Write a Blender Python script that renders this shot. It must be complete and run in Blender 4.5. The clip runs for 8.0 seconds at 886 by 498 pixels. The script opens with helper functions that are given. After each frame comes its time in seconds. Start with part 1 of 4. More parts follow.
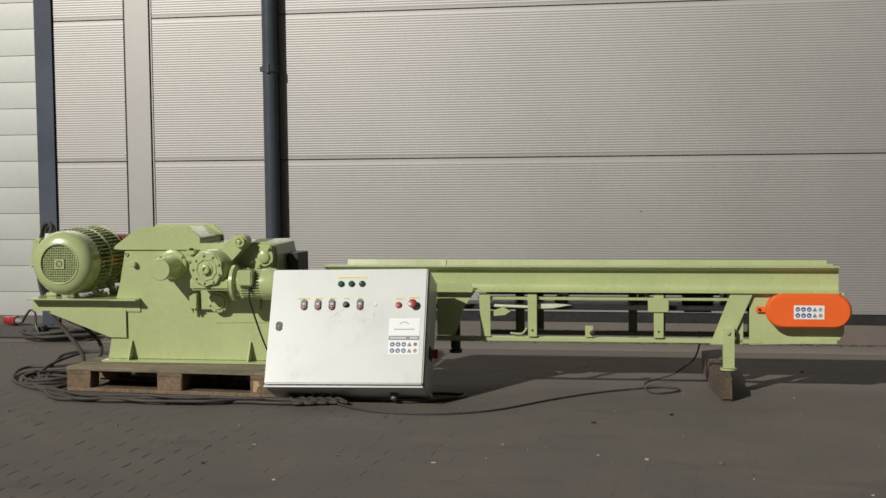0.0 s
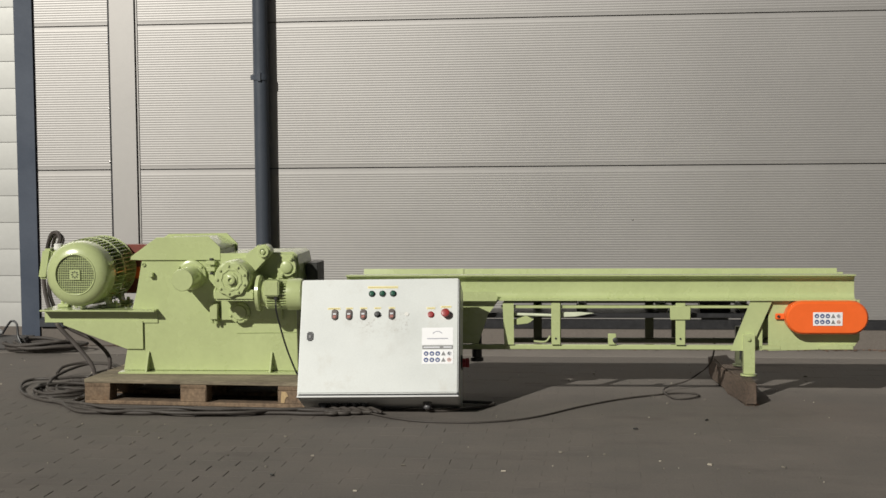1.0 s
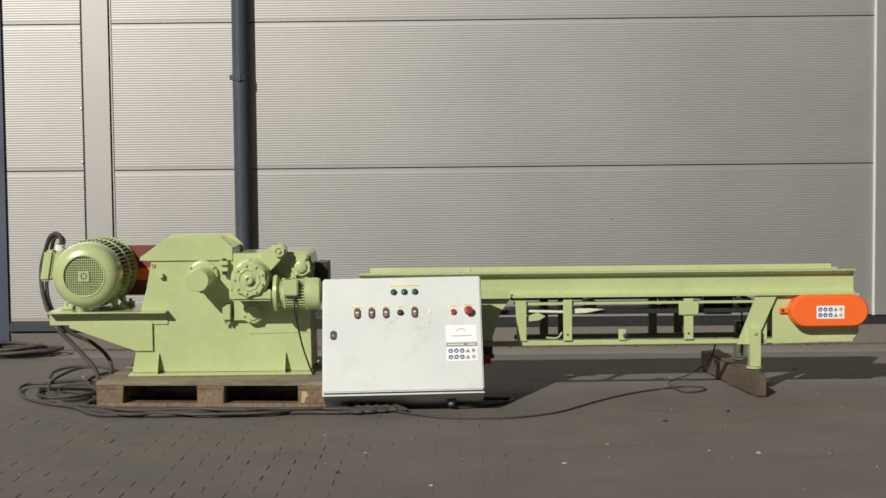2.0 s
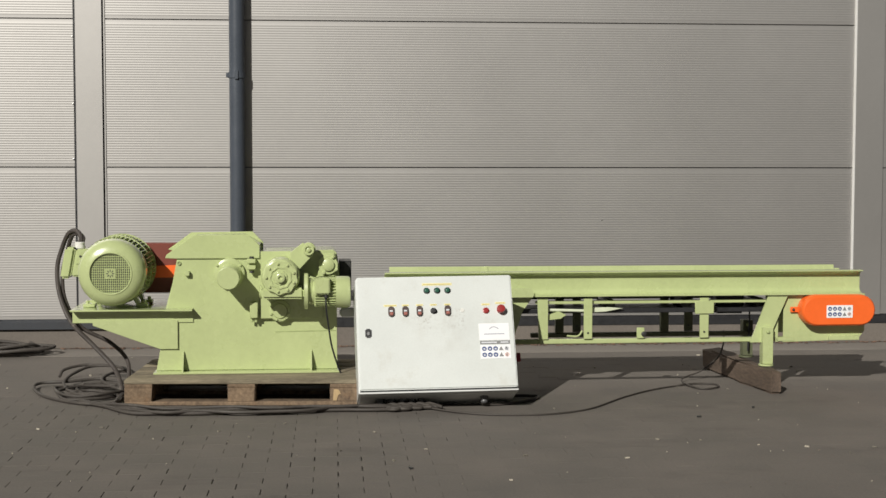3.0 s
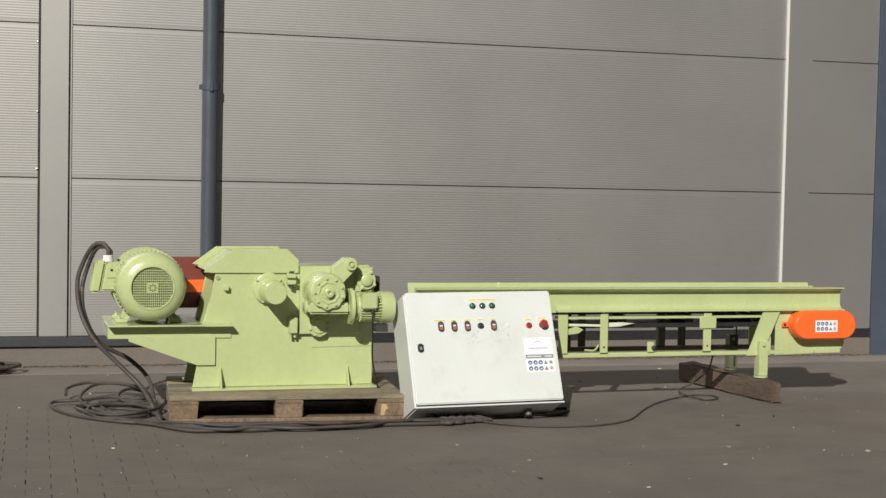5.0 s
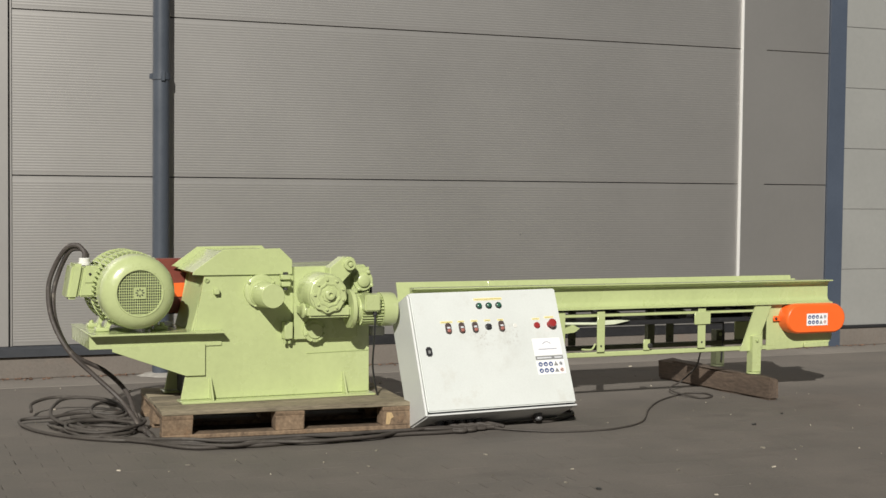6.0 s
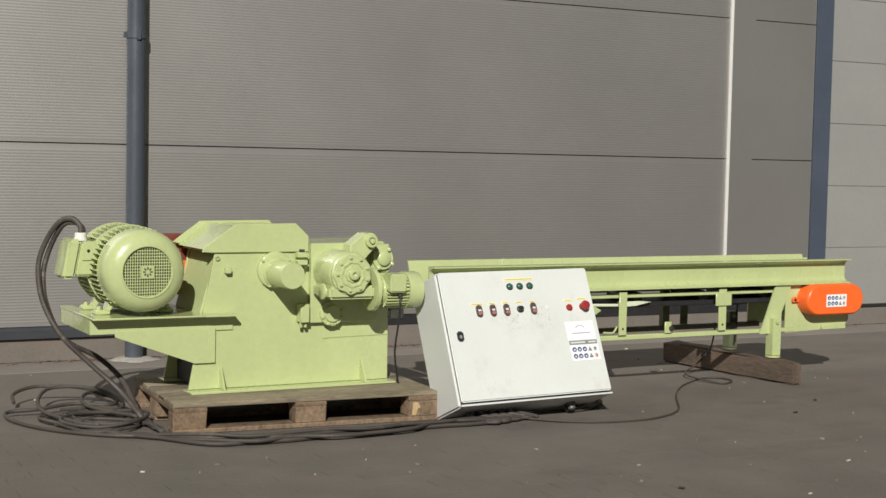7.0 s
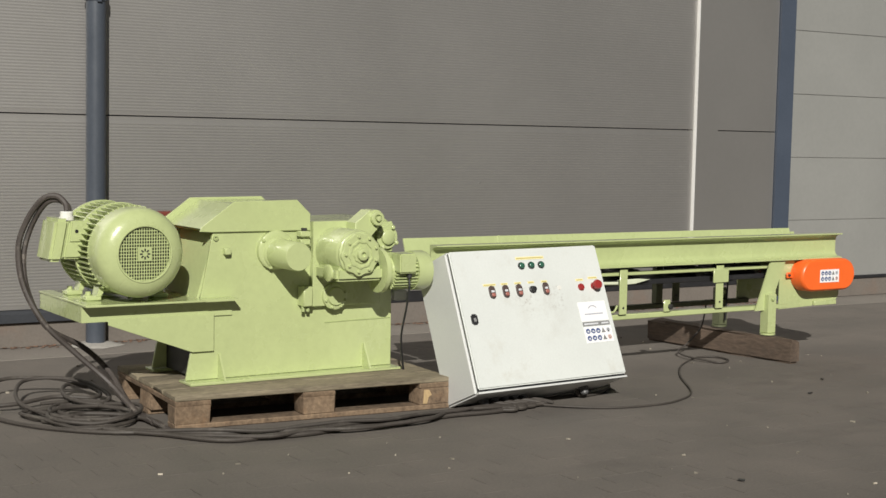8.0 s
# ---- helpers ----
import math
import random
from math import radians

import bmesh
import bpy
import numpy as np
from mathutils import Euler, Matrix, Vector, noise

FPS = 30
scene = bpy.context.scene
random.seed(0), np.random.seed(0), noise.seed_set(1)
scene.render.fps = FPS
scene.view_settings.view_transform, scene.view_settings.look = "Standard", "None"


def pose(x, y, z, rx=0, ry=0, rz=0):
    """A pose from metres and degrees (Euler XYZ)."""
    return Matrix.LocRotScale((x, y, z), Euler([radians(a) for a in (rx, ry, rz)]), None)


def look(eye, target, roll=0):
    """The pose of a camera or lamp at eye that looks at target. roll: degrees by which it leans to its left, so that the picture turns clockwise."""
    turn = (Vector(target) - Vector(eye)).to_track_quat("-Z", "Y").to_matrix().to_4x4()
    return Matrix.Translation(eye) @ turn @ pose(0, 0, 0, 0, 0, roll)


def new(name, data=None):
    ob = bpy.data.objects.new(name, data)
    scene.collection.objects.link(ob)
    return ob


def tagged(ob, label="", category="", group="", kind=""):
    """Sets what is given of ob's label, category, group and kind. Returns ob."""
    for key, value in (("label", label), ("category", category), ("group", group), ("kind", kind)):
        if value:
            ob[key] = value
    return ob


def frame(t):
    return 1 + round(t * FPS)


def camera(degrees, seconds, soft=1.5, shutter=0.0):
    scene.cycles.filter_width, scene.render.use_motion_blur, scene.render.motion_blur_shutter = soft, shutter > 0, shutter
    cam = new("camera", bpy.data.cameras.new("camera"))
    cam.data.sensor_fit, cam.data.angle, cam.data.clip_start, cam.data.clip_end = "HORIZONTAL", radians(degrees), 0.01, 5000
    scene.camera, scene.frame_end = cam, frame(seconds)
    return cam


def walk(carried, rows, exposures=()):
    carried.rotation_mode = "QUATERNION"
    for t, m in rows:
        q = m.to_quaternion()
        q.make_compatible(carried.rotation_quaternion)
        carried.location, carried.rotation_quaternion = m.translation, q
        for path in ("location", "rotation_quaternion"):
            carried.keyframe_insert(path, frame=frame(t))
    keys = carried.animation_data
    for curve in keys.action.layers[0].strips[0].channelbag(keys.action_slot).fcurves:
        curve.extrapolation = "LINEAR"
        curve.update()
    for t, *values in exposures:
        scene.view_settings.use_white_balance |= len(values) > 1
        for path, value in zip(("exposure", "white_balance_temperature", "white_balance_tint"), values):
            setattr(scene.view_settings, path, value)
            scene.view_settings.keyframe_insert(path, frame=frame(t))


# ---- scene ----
cam = camera(34.50, 8.0)
PATH = [
    (0, (3.534, -7.176, 1.253), (3.136, -5.220, 1.122), -0.67),
    (0.5, (3.155, -7.273, 1.275), (2.838, -5.303, 1.145), -0.63),
    (1, (2.756, -7.357, 1.290), (2.531, -5.374, 1.164), -0.51),
    (2.5, (1.497, -7.516, 1.260), (1.565, -5.521, 1.139), -0.40),
    (3, (1.087, -7.542, 1.269), (1.239, -5.551, 1.148), 0.07),
    (3.5, (0.636, -7.549, 1.260), (0.886, -5.568, 1.146), 0.32),
    (4, (0.195, -7.544, 1.259), (0.542, -5.577, 1.154), 0.21),
    (4.5, (-0.249, -7.523, 1.255), (0.192, -5.574, 1.156), 1.05),
    (6, (-1.339, -6.655, 1.206), (-0.573, -4.810, 1.116), 0.63),
    (6.5, (-1.566, -6.260, 1.198), (-0.718, -4.452, 1.092), 1.21),
    (7, (-1.757, -5.847, 1.173), (-0.836, -4.076, 1.051), 1.17),
    (7.5, (-1.918, -5.505, 1.166), (-0.922, -3.776, 1.034), 1.42),
    (8, (-2.069, -5.219, 1.169), (-1.001, -3.536, 1.009), 1.17),
]
EXPOSURES = [(0, -0.46), (1, -0.27), (2.5, -0.1), (4.5, 0.04), (6, 0.09), (8, 0.05)]
walk(cam, [(t, look(eye, target, roll)) for t, eye, target, roll in PATH], EXPOSURES)

# ---- light ----
SUN_WAY = Vector((0.55, 1.0, -0.68)).normalized()
world = bpy.data.worlds.new("sky")
scene.world = world
world.use_nodes = True
wn = world.node_tree
sky = wn.nodes.new("ShaderNodeTexSky")
sky.sky_type = "NISHITA"
sky.sun_disc = False
sky.sun_elevation = radians(31)
sky.sun_rotation = radians(208.8)
sky.air_density, sky.dust_density = 1.0, 1.5
wn.nodes["Background"].inputs["Strength"].default_value = 0.0095
wn.links.new(sky.outputs["Color"], wn.nodes["Background"].inputs["Color"])
sun_data = bpy.data.lights.new("sun", "SUN")
sun_data.energy, sun_data.angle, sun_data.color = 4.57, radians(0.55), (1.0, 0.97, 0.895)
sun = new("sun", sun_data)
sun.matrix_world = look(tuple(-20 * SUN_WAY), (0, 0, 0))


# ---- materials ----
def material(name, colour, rough=0.5, metal=0.0, vary=0.12, scale=6.0, grain=60.0, bump=0.1, tint=None, stain=0.0, stain_scale=3.0,
             dark=(0.05, 0.045, 0.04), coat=0.0, stretch=(1, 1, 1), piece=0.0, island=0.0, bump_size=0.002, rough_vary=0.09, stain_stretch=(1, 1, 1), smudge=None):
    """Two scales of variation (patches, grain), stains with an edge of their own, fine relief, and per-piece tone."""
    m = bpy.data.materials.new(name)
    m.use_nodes = True
    nt = m.node_tree
    b = nt.nodes["Principled BSDF"]

    def node(kind, **values):
        n = nt.nodes.new(kind)
        for k, v in values.items():
            n.inputs[k].default_value = v
        return n

    def link(a, o, c, i):
        nt.links.new(a.outputs[o], c.inputs[i])

    tc = nt.nodes.new("ShaderNodeTexCoord")
    geo = nt.nodes.new("ShaderNodeNewGeometry")
    mp = node("ShaderNodeMapping")
    mp.inputs["Scale"].default_value = stretch
    link(geo, "Position", mp, "Vector")
    n1 = node("ShaderNodeTexNoise", Scale=scale, Detail=5.0, Roughness=0.6)
    n2 = node("ShaderNodeTexNoise", Scale=grain, Detail=4.0, Roughness=0.65)
    link(mp, "Vector", n1, "Vector")
    link(mp, "Vector", n2, "Vector")
    add = nt.nodes.new("ShaderNodeMath")
    add.operation = "ADD"
    link(n1, "Fac", add, 0)
    link(n2, "Fac", add, 1)
    last, out = add, "Value"
    for amount, src, name_out in ((piece, "ShaderNodeObjectInfo", "Random"), (island, "ShaderNodeNewGeometry", "Random Per Island")):
        if amount:
            oi = nt.nodes.new(src)
            mul = nt.nodes.new("ShaderNodeMath")
            mul.operation = "MULTIPLY_ADD"
            mul.inputs[1].default_value, mul.inputs[2].default_value = amount, -amount / 2
            link(oi, name_out, mul, 0)
            ad2 = nt.nodes.new("ShaderNodeMath")
            ad2.operation = "ADD"
            link(last, out, ad2, 0)
            link(mul, "Value", ad2, 1)
            last, out = ad2, "Value"
    ramp = nt.nodes.new("ShaderNodeMapRange")
    ramp.inputs["From Min"].default_value, ramp.inputs["From Max"].default_value = 0.6, 1.4
    link(last, out, ramp, "Value")
    lo = [c * (1 - vary) for c in colour]
    hi = [min(c * (1 + vary), 0.95) for c in (tint or colour)]
    mix = nt.nodes.new("ShaderNodeMix")
    mix.data_type = "RGBA"
    mix.inputs["A"].default_value = (*lo, 1)
    mix.inputs["B"].default_value = (*hi, 1)
    link(ramp, "Result", mix, "Factor")
    colour_from = mix
    if stain:
        n3 = node("ShaderNodeTexNoise", Scale=stain_scale, Detail=8.0, Roughness=0.7)
        mp3 = node("ShaderNodeMapping")
        mp3.inputs["Scale"].default_value = stain_stretch
        link(geo, "Position", mp3, "Vector")
        link(mp3, "Vector", n3, "Vector")
        st = nt.nodes.new("ShaderNodeMapRange")
        st.inputs["From Min"].default_value, st.inputs["From Max"].default_value = 0.56, 0.74
        st.inputs["To Max"].default_value = stain
        link(n3, "Fac", st, "Value")
        m2 = nt.nodes.new("ShaderNodeMix")
        m2.data_type = "RGBA"
        m2.inputs["B"].default_value = (*dark, 1)
        link(st, "Result", m2, "Factor")
        nt.links.new(mix.outputs["Result"], m2.inputs["A"])
        colour_from = m2
    for place, reach, fine, edge, strength, tone in smudge or ():
        # a patch of dirt with its own place: near it, specks of fine noise take another tone
        far = nt.nodes.new("ShaderNodeVectorMath")
        far.operation = "DISTANCE"
        far.inputs[1].default_value = place
        link(geo, "Position", far, 0)
        fall = nt.nodes.new("ShaderNodeMapRange")
        fall.interpolation_type = "SMOOTHSTEP"
        fall.inputs["From Min"].default_value, fall.inputs["From Max"].default_value = 0.0, reach
        fall.inputs["To Min"].default_value, fall.inputs["To Max"].default_value = 1.0, 0.0
        nt.links.new(far.outputs["Value"], fall.inputs["Value"])
        n4 = node("ShaderNodeTexNoise", Scale=fine, Detail=6.0, Roughness=0.65)
        link(geo, "Position", n4, "Vector")
        cut = nt.nodes.new("ShaderNodeMapRange")
        cut.inputs["From Min"].default_value, cut.inputs["From Max"].default_value = edge, edge + 0.16
        cut.inputs["To Max"].default_value = strength
        link(n4, "Fac", cut, "Value")
        both = nt.nodes.new("ShaderNodeMath")
        both.operation = "MULTIPLY"
        link(fall, "Result", both, 0)
        link(cut, "Result", both, 1)
        m3 = nt.nodes.new("ShaderNodeMix")
        m3.data_type = "RGBA"
        m3.inputs["B"].default_value = (*tone, 1)
        link(both, "Value", m3, "Factor")
        nt.links.new(colour_from.outputs["Result"], m3.inputs["A"])
        colour_from = m3
    nt.links.new(colour_from.outputs["Result"], b.inputs["Base Color"])
    rr = nt.nodes.new("ShaderNodeMapRange")
    rr.inputs["From Min"].default_value, rr.inputs["From Max"].default_value = 0.3, 0.7
    rr.inputs["To Min"].default_value, rr.inputs["To Max"].default_value = max(rough - rough_vary, 0.03), min(rough + rough_vary, 1)
    link(n1, "Fac", rr, "Value")
    link(rr, "Result", b, "Roughness")
    b.inputs["Metallic"].default_value = metal
    b.inputs["Coat Weight"].default_value = coat
    b.inputs["Coat Roughness"].default_value = 0.09
    if bump:
        bp = nt.nodes.new("ShaderNodeBump")
        bp.inputs["Strength"].default_value = bump
        bp.inputs["Distance"].default_value = bump_size
        link(n2, "Fac", bp, "Height")
        link(bp, "Normal", b, "Normal")
    return m


GREEN = material("green_enamel", (0.445, 0.505, 0.245), 0.28, coat=0.6, vary=0.07, scale=4, grain=35, bump=0.22, stain=0.25, stain_scale=5, dark=(0.35, 0.4, 0.195), bump_size=0.004)
GREEN_MATT = material("matt_green_paint", (0.445, 0.505, 0.245), 0.6, vary=0.08, scale=5, grain=40, bump=0.25, stain=0.25, stain_scale=6, dark=(0.35, 0.38, 0.19))
GREEN_DIM = material("weathered_green_steel", (0.36, 0.42, 0.19), 0.5, vary=0.14, scale=9, grain=50, bump=0.3, stain=0.4, stain_scale=9, dark=(0.16, 0.15, 0.08))
# for the conveyor's rear frame: shade under the belt put into the colour
GREEN_SHADED = material("shaded_green_steel", (0.1, 0.11, 0.06), 0.6, vary=0.2, scale=9, stain=0.5, stain_scale=9, dark=(0.05, 0.045, 0.035))
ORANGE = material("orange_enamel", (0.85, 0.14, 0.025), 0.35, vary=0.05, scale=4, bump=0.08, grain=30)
# the guard's orange with shade put into the colour
GUARD_SHADED = material("shaded_guard_paint", (0.17, 0.04, 0.028), 0.45, vary=0.12, scale=8, stain=0.3)
DOOR_AT = pose(1.209, -0.35, 0.113, -23.0, -0.6, 2.0) @ Matrix.Diagonal((1.035, 1, 1.005, 1))
BROWN = (0.2, 0.15, 0.11)
CABINET = material("light_grey_powder_coat", (0.632, 0.655, 0.635), 0.38, vary=0.06, scale=3, grain=120, bump=0.12, stain=0.6, stain_scale=4.5, dark=(0.5, 0.485, 0.43), bump_size=0.001,
                   smudge=[(tuple(DOOR_AT @ Vector((x, 0, z))), r, f, e, k, c) for x, z, r, f, e, k, c in (
                       (0.5, 0.37, 0.09, 60, 0.52, 0.7, BROWN), (0.35, 0.36, 0.1, 55, 0.55, 0.6, BROWN), (0.42, 0.33, 0.2, 9, 0.45, 0.35, (0.4, 0.37, 0.32)),
                       (0.2, 0.05, 0.16, 22, 0.52, 0.3, (0.42, 0.38, 0.3)), (0.55, 0.25, 0.25, 7, 0.5, 0.3, (0.45, 0.43, 0.37)))])
CABINET_BODY = material("light_grey_cabinet_steel", (0.6, 0.61, 0.6), 0.4, vary=0.05, scale=4, grain=120, bump=0.1, bump_size=0.001)
HOSE = material("worn_grey_hose", (0.058, 0.048, 0.043), 0.6, vary=0.3, scale=9, grain=90, bump=0.25, stain=0.75, stain_scale=24, dark=(0.27, 0.235, 0.2))
BLACK = material("black_plastic", (0.02, 0.02, 0.022), 0.45, vary=0.2, scale=30, bump=0.1)
RUBBER = material("grey_black_cable_rubber", (0.052, 0.044, 0.038), 0.68, vary=0.3, scale=7, grain=90, bump=0.15, stain=0.6, stain_scale=10, dark=(0.15, 0.135, 0.115))
WOOD_TOP = material("greenish_weathered_wood", (0.127, 0.104, 0.07), 0.88, vary=0.35, scale=9, grain=70, bump=0.7, tint=(0.225, 0.19, 0.13), stretch=(0.3, 1, 2), stain=0.6,
                    stain_scale=9, dark=(0.085, 0.065, 0.045), piece=0.08)
WOOD_BLOCK = material("rust_stained_wood", (0.1, 0.064, 0.041), 0.88, vary=0.4, scale=16, grain=70, bump=0.8, tint=(0.21, 0.148, 0.095), stain=0.65,
                      stain_scale=13, dark=(0.25, 0.14, 0.072), piece=0.04)
SLEEPER = material("dark_timber", (0.055, 0.039, 0.029), 0.85, vary=0.35, scale=8, grain=55, bump=0.6, tint=(0.115, 0.082, 0.06), stretch=(1.6, 0.3, 1.6), stain=0.5, stain_scale=9)
RIBBED = material("silver_ribbed_sheet", (0.455, 0.44, 0.425), 0.49, metal=0.85, rough_vary=0.015, vary=0.03, scale=1.2, grain=25, bump=0.04, piece=0.05)
SLAT = material("pale_siding_sheet", (0.47, 0.47, 0.45), 0.5, metal=0.6, rough_vary=0.02, vary=0.05, scale=1.6, grain=30, bump=0.06, stain=0.2, stain_scale=1.4, dark=(0.42, 0.42, 0.41))
SILVER_EDGE = material("bright_aluminium_edge", (0.8, 0.79, 0.77), 0.35, metal=0.3, vary=0.04)
NAVY = material("slate_blue_steel", (0.06, 0.075, 0.105), 0.42, vary=0.12, scale=3, bump=0.08)
SILL = material("dark_slate_sill_steel", (0.034, 0.037, 0.044), 0.6, vary=0.2, scale=6, bump=0.12, stain=0.3, stain_scale=8, dark=(0.07, 0.058, 0.048))
PIPE = material("grey_blue_pipe_paint", (0.062, 0.072, 0.09), 0.34, vary=0.12, scale=4, bump=0.08)
CONCRETE = material("stained_concrete", (0.15, 0.13, 0.113), 0.9, vary=0.2, scale=3.5, grain=70, bump=0.5, stain=0.45, stain_scale=2.2, dark=(0.2, 0.12, 0.085))
APRON = material("worn_concrete_apron", (0.19, 0.17, 0.15), 0.9, vary=0.18, scale=1.6, grain=60, bump=0.4, stain=0.4, stain_scale=1.7, dark=(0.11, 0.095, 0.085))
PAVER = material("grey_concrete_paver", (0.117, 0.107, 0.095), 0.88, vary=0.2, scale=2.2, grain=90, bump=0.45, piece=0.06, island=0.0, stain=0.7, stain_scale=1.7, stain_stretch=(0.55, 1.2, 1),
                 dark=(0.072, 0.063, 0.055), tint=(0.137, 0.118, 0.102))
PAVER_FAR = material("grey_concrete_paver_field", (0.117, 0.107, 0.095), 0.88, vary=0.2, scale=2.2, grain=90, bump=0.45, island=0.06, stain=0.7, stain_scale=1.7, stain_stretch=(0.55, 1.2, 1),
                     dark=(0.072, 0.063, 0.055), tint=(0.137, 0.118, 0.102))
DIRT = material("trodden_yard_dirt", (0.135, 0.122, 0.109), 0.92, vary=0.2, scale=1.8, grain=60, bump=0.4, stain=0.4, stain_scale=1.3, dark=(0.1, 0.094, 0.086))
STEEL = material("bare_steel", (0.42, 0.41, 0.4), 0.35, metal=0.9, vary=0.15, scale=20)
DARKSTEEL = material("dark_oily_steel", (0.05, 0.05, 0.048), 0.5, metal=0.4, vary=0.3, scale=15)
WHITE = material("white_label", (0.82, 0.82, 0.83), 0.4, vary=0.02, bump=0)
BLUE = material("blue_sign_print", (0.06, 0.09, 0.22), 0.4, vary=0.05, bump=0)
YELLOW = material("yellow_label", (0.8, 0.73, 0.42), 0.45, vary=0.05, bump=0)
GREYPRINT = material("grey_print", (0.22, 0.22, 0.22), 0.5, vary=0.1, scale=60, bump=0)
DULLPRINT = material("dull_ochre_print", (0.5, 0.42, 0.14), 0.5, vary=0.1, bump=0)
PALEPRINT = material("pale_grey_print", (0.62, 0.63, 0.66), 0.5, vary=0.05, bump=0)
RED = material("red_button_plastic", (0.3, 0.03, 0.03), 0.3, vary=0.1, bump=0)
PINK = material("faded_red_plastic", (0.36, 0.14, 0.115), 0.35, vary=0.1, bump=0)
LENS_GREEN = material("green_lamp_lens", (0.035, 0.11, 0.075), 0.2, vary=0.15, bump=0)
GLAND_GREY = material("grey_gland_plastic", (0.1, 0.1, 0.103), 0.45, vary=0.15, scale=20)
SWITCH = material("dark_brown_switch_plastic", (0.085, 0.062, 0.058), 0.35, vary=0.1, bump=0)
WHITEPLASTIC = material("off_white_gland_plastic", (0.7, 0.69, 0.65), 0.45, vary=0.1, scale=20)


# ---- mesh tools ----
def box(bm, x0, x1, y0, y1, z0, z1, bevel=0.0, m=None):
    vs = [bm.verts.new((x, y, z)) for x in (x0, x1) for y in (y0, y1) for z in (z0, z1)]
    fs = [bm.faces.new([vs[i] for i in f]) for f in ((0, 1, 3, 2), (4, 6, 7, 5), (0, 4, 5, 1), (2, 3, 7, 6), (0, 2, 6, 4), (1, 5, 7, 3))]
    if bevel:
        es = list({e for f in fs for e in f.edges})
        r = bmesh.ops.bevel(bm, geom=es, offset=bevel, segments=2 if bevel > 0.004 else 1, affect="EDGES")
        vs = list({v for f in r["faces"] for v in f.verts} | {v for v in vs if v.is_valid})
    if m:
        bmesh.ops.transform(bm, matrix=m, verts=vs)
    return vs


def prism(bm, outline, y0, y1, axis="y", bevel=0.0):
    """A flat plate from an outline; axis: the way of its thickness."""
    def at(a, b, c):
        return {"y": (a, c, b), "x": (c, a, b), "z": (a, b, c)}[axis]
    front = [bm.verts.new(at(a, b, y0)) for a, b in outline]
    back = [bm.verts.new(at(a, b, y1)) for a, b in outline]
    fs = [bm.faces.new(front), bm.faces.new(back[::-1])]
    n = len(outline)
    for i in range(n):
        fs.append(bm.faces.new((front[i], back[i], back[(i + 1) % n], front[(i + 1) % n])))
    bmesh.ops.recalc_face_normals(bm, faces=fs)
    if bevel:
        bmesh.ops.bevel(bm, geom=list({e for f in fs[:2] for e in f.edges}), offset=bevel, segments=1, affect="EDGES")


def lathe(bm, origin, axis, profile, seg=28, wave=None, ends=True):
    """Turns (along, radius) pairs round an axis; radius 0 closes an end. wave: (count, depth) scallops the rim."""
    axis = Vector(axis).normalized()
    side = axis.orthogonal().normalized()
    up = axis.cross(side)
    rings = []
    for along, radius in profile:
        c = Vector(origin) + axis * along
        if radius <= 1e-6:
            rings.append([bm.verts.new(c)])
        else:
            ring = []
            for i in range(seg):
                a = 2 * math.pi * i / seg
                k = radius * (1 + (wave[1] * math.cos(wave[0] * a) if wave else 0))
                ring.append(bm.verts.new(c + side * (k * math.cos(a)) + up * (k * math.sin(a))))
            rings.append(ring)
    made = []
    for a, b in zip(rings, rings[1:]):
        if len(a) == 1 and len(b) == 1:
            continue
        for i in range(seg):
            j = (i + 1) % seg
            if len(a) == 1:
                made.append(bm.faces.new((a[0], b[i], b[j])))
            elif len(b) == 1:
                made.append(bm.faces.new((a[i], b[0], a[j])))
            else:
                made.append(bm.faces.new((a[i], b[i], b[j], a[j])))
    for ring in (rings[0], rings[-1]):
        if len(ring) > 1 and ends:
            made.append(bm.faces.new(ring))
    bmesh.ops.recalc_face_normals(bm, faces=made)


def rod(bm, a, b, r, seg=16, chamfer=0.0):
    a, b = Vector(a), Vector(b)
    length = (b - a).length
    c = min(chamfer, r * 0.5)
    pr = [(0, 0), (0, r - c), (c, r), (length - c, r), (length, r - c), (length, 0)] if c else [(0, 0), (0, r), (length, r), (length, 0)]
    lathe(bm, a, b - a, pr, seg)


def smooth_path(points, steps=8):
    """A Catmull-Rom line through the points."""
    ps = [Vector(p) for p in points]
    ps = [2 * ps[0] - ps[1]] + ps + [2 * ps[-1] - ps[-2]]
    out = []
    for i in range(1, len(ps) - 2):
        p0, p1, p2, p3 = ps[i - 1:i + 3]
        for k in range(steps):
            t = k / steps
            out.append(0.5 * ((2 * p1) + (p2 - p0) * t + (2 * p0 - 5 * p1 + 4 * p2 - p3) * t * t + (3 * p1 - p0 - 3 * p2 + p3) * t ** 3))
    out.append(ps[-2])
    return out


def tube(bm, points, r, seg=8, steps=8):
    ps = smooth_path(points, steps)
    rings = []
    side = Vector((0, 0, 1))
    for i, p in enumerate(ps):
        way = (ps[min(i + 1, len(ps) - 1)] - ps[max(i - 1, 0)]).normalized()
        side = (side - way * side.dot(way))
        side = side.normalized() if side.length > 1e-4 else way.orthogonal().normalized()
        up = way.cross(side)
        rings.append([bm.verts.new(p + side * (r * math.cos(2 * math.pi * k / seg)) + up * (r * math.sin(2 * math.pi * k / seg))) for k in range(seg)])
    for a, b in zip(rings, rings[1:]):
        for k in range(seg):
            bm.faces.new((a[k], a[(k + 1) % seg], b[(k + 1) % seg], b[k]))
    bm.faces.new(rings[0][::-1])
    bm.faces.new(rings[-1])


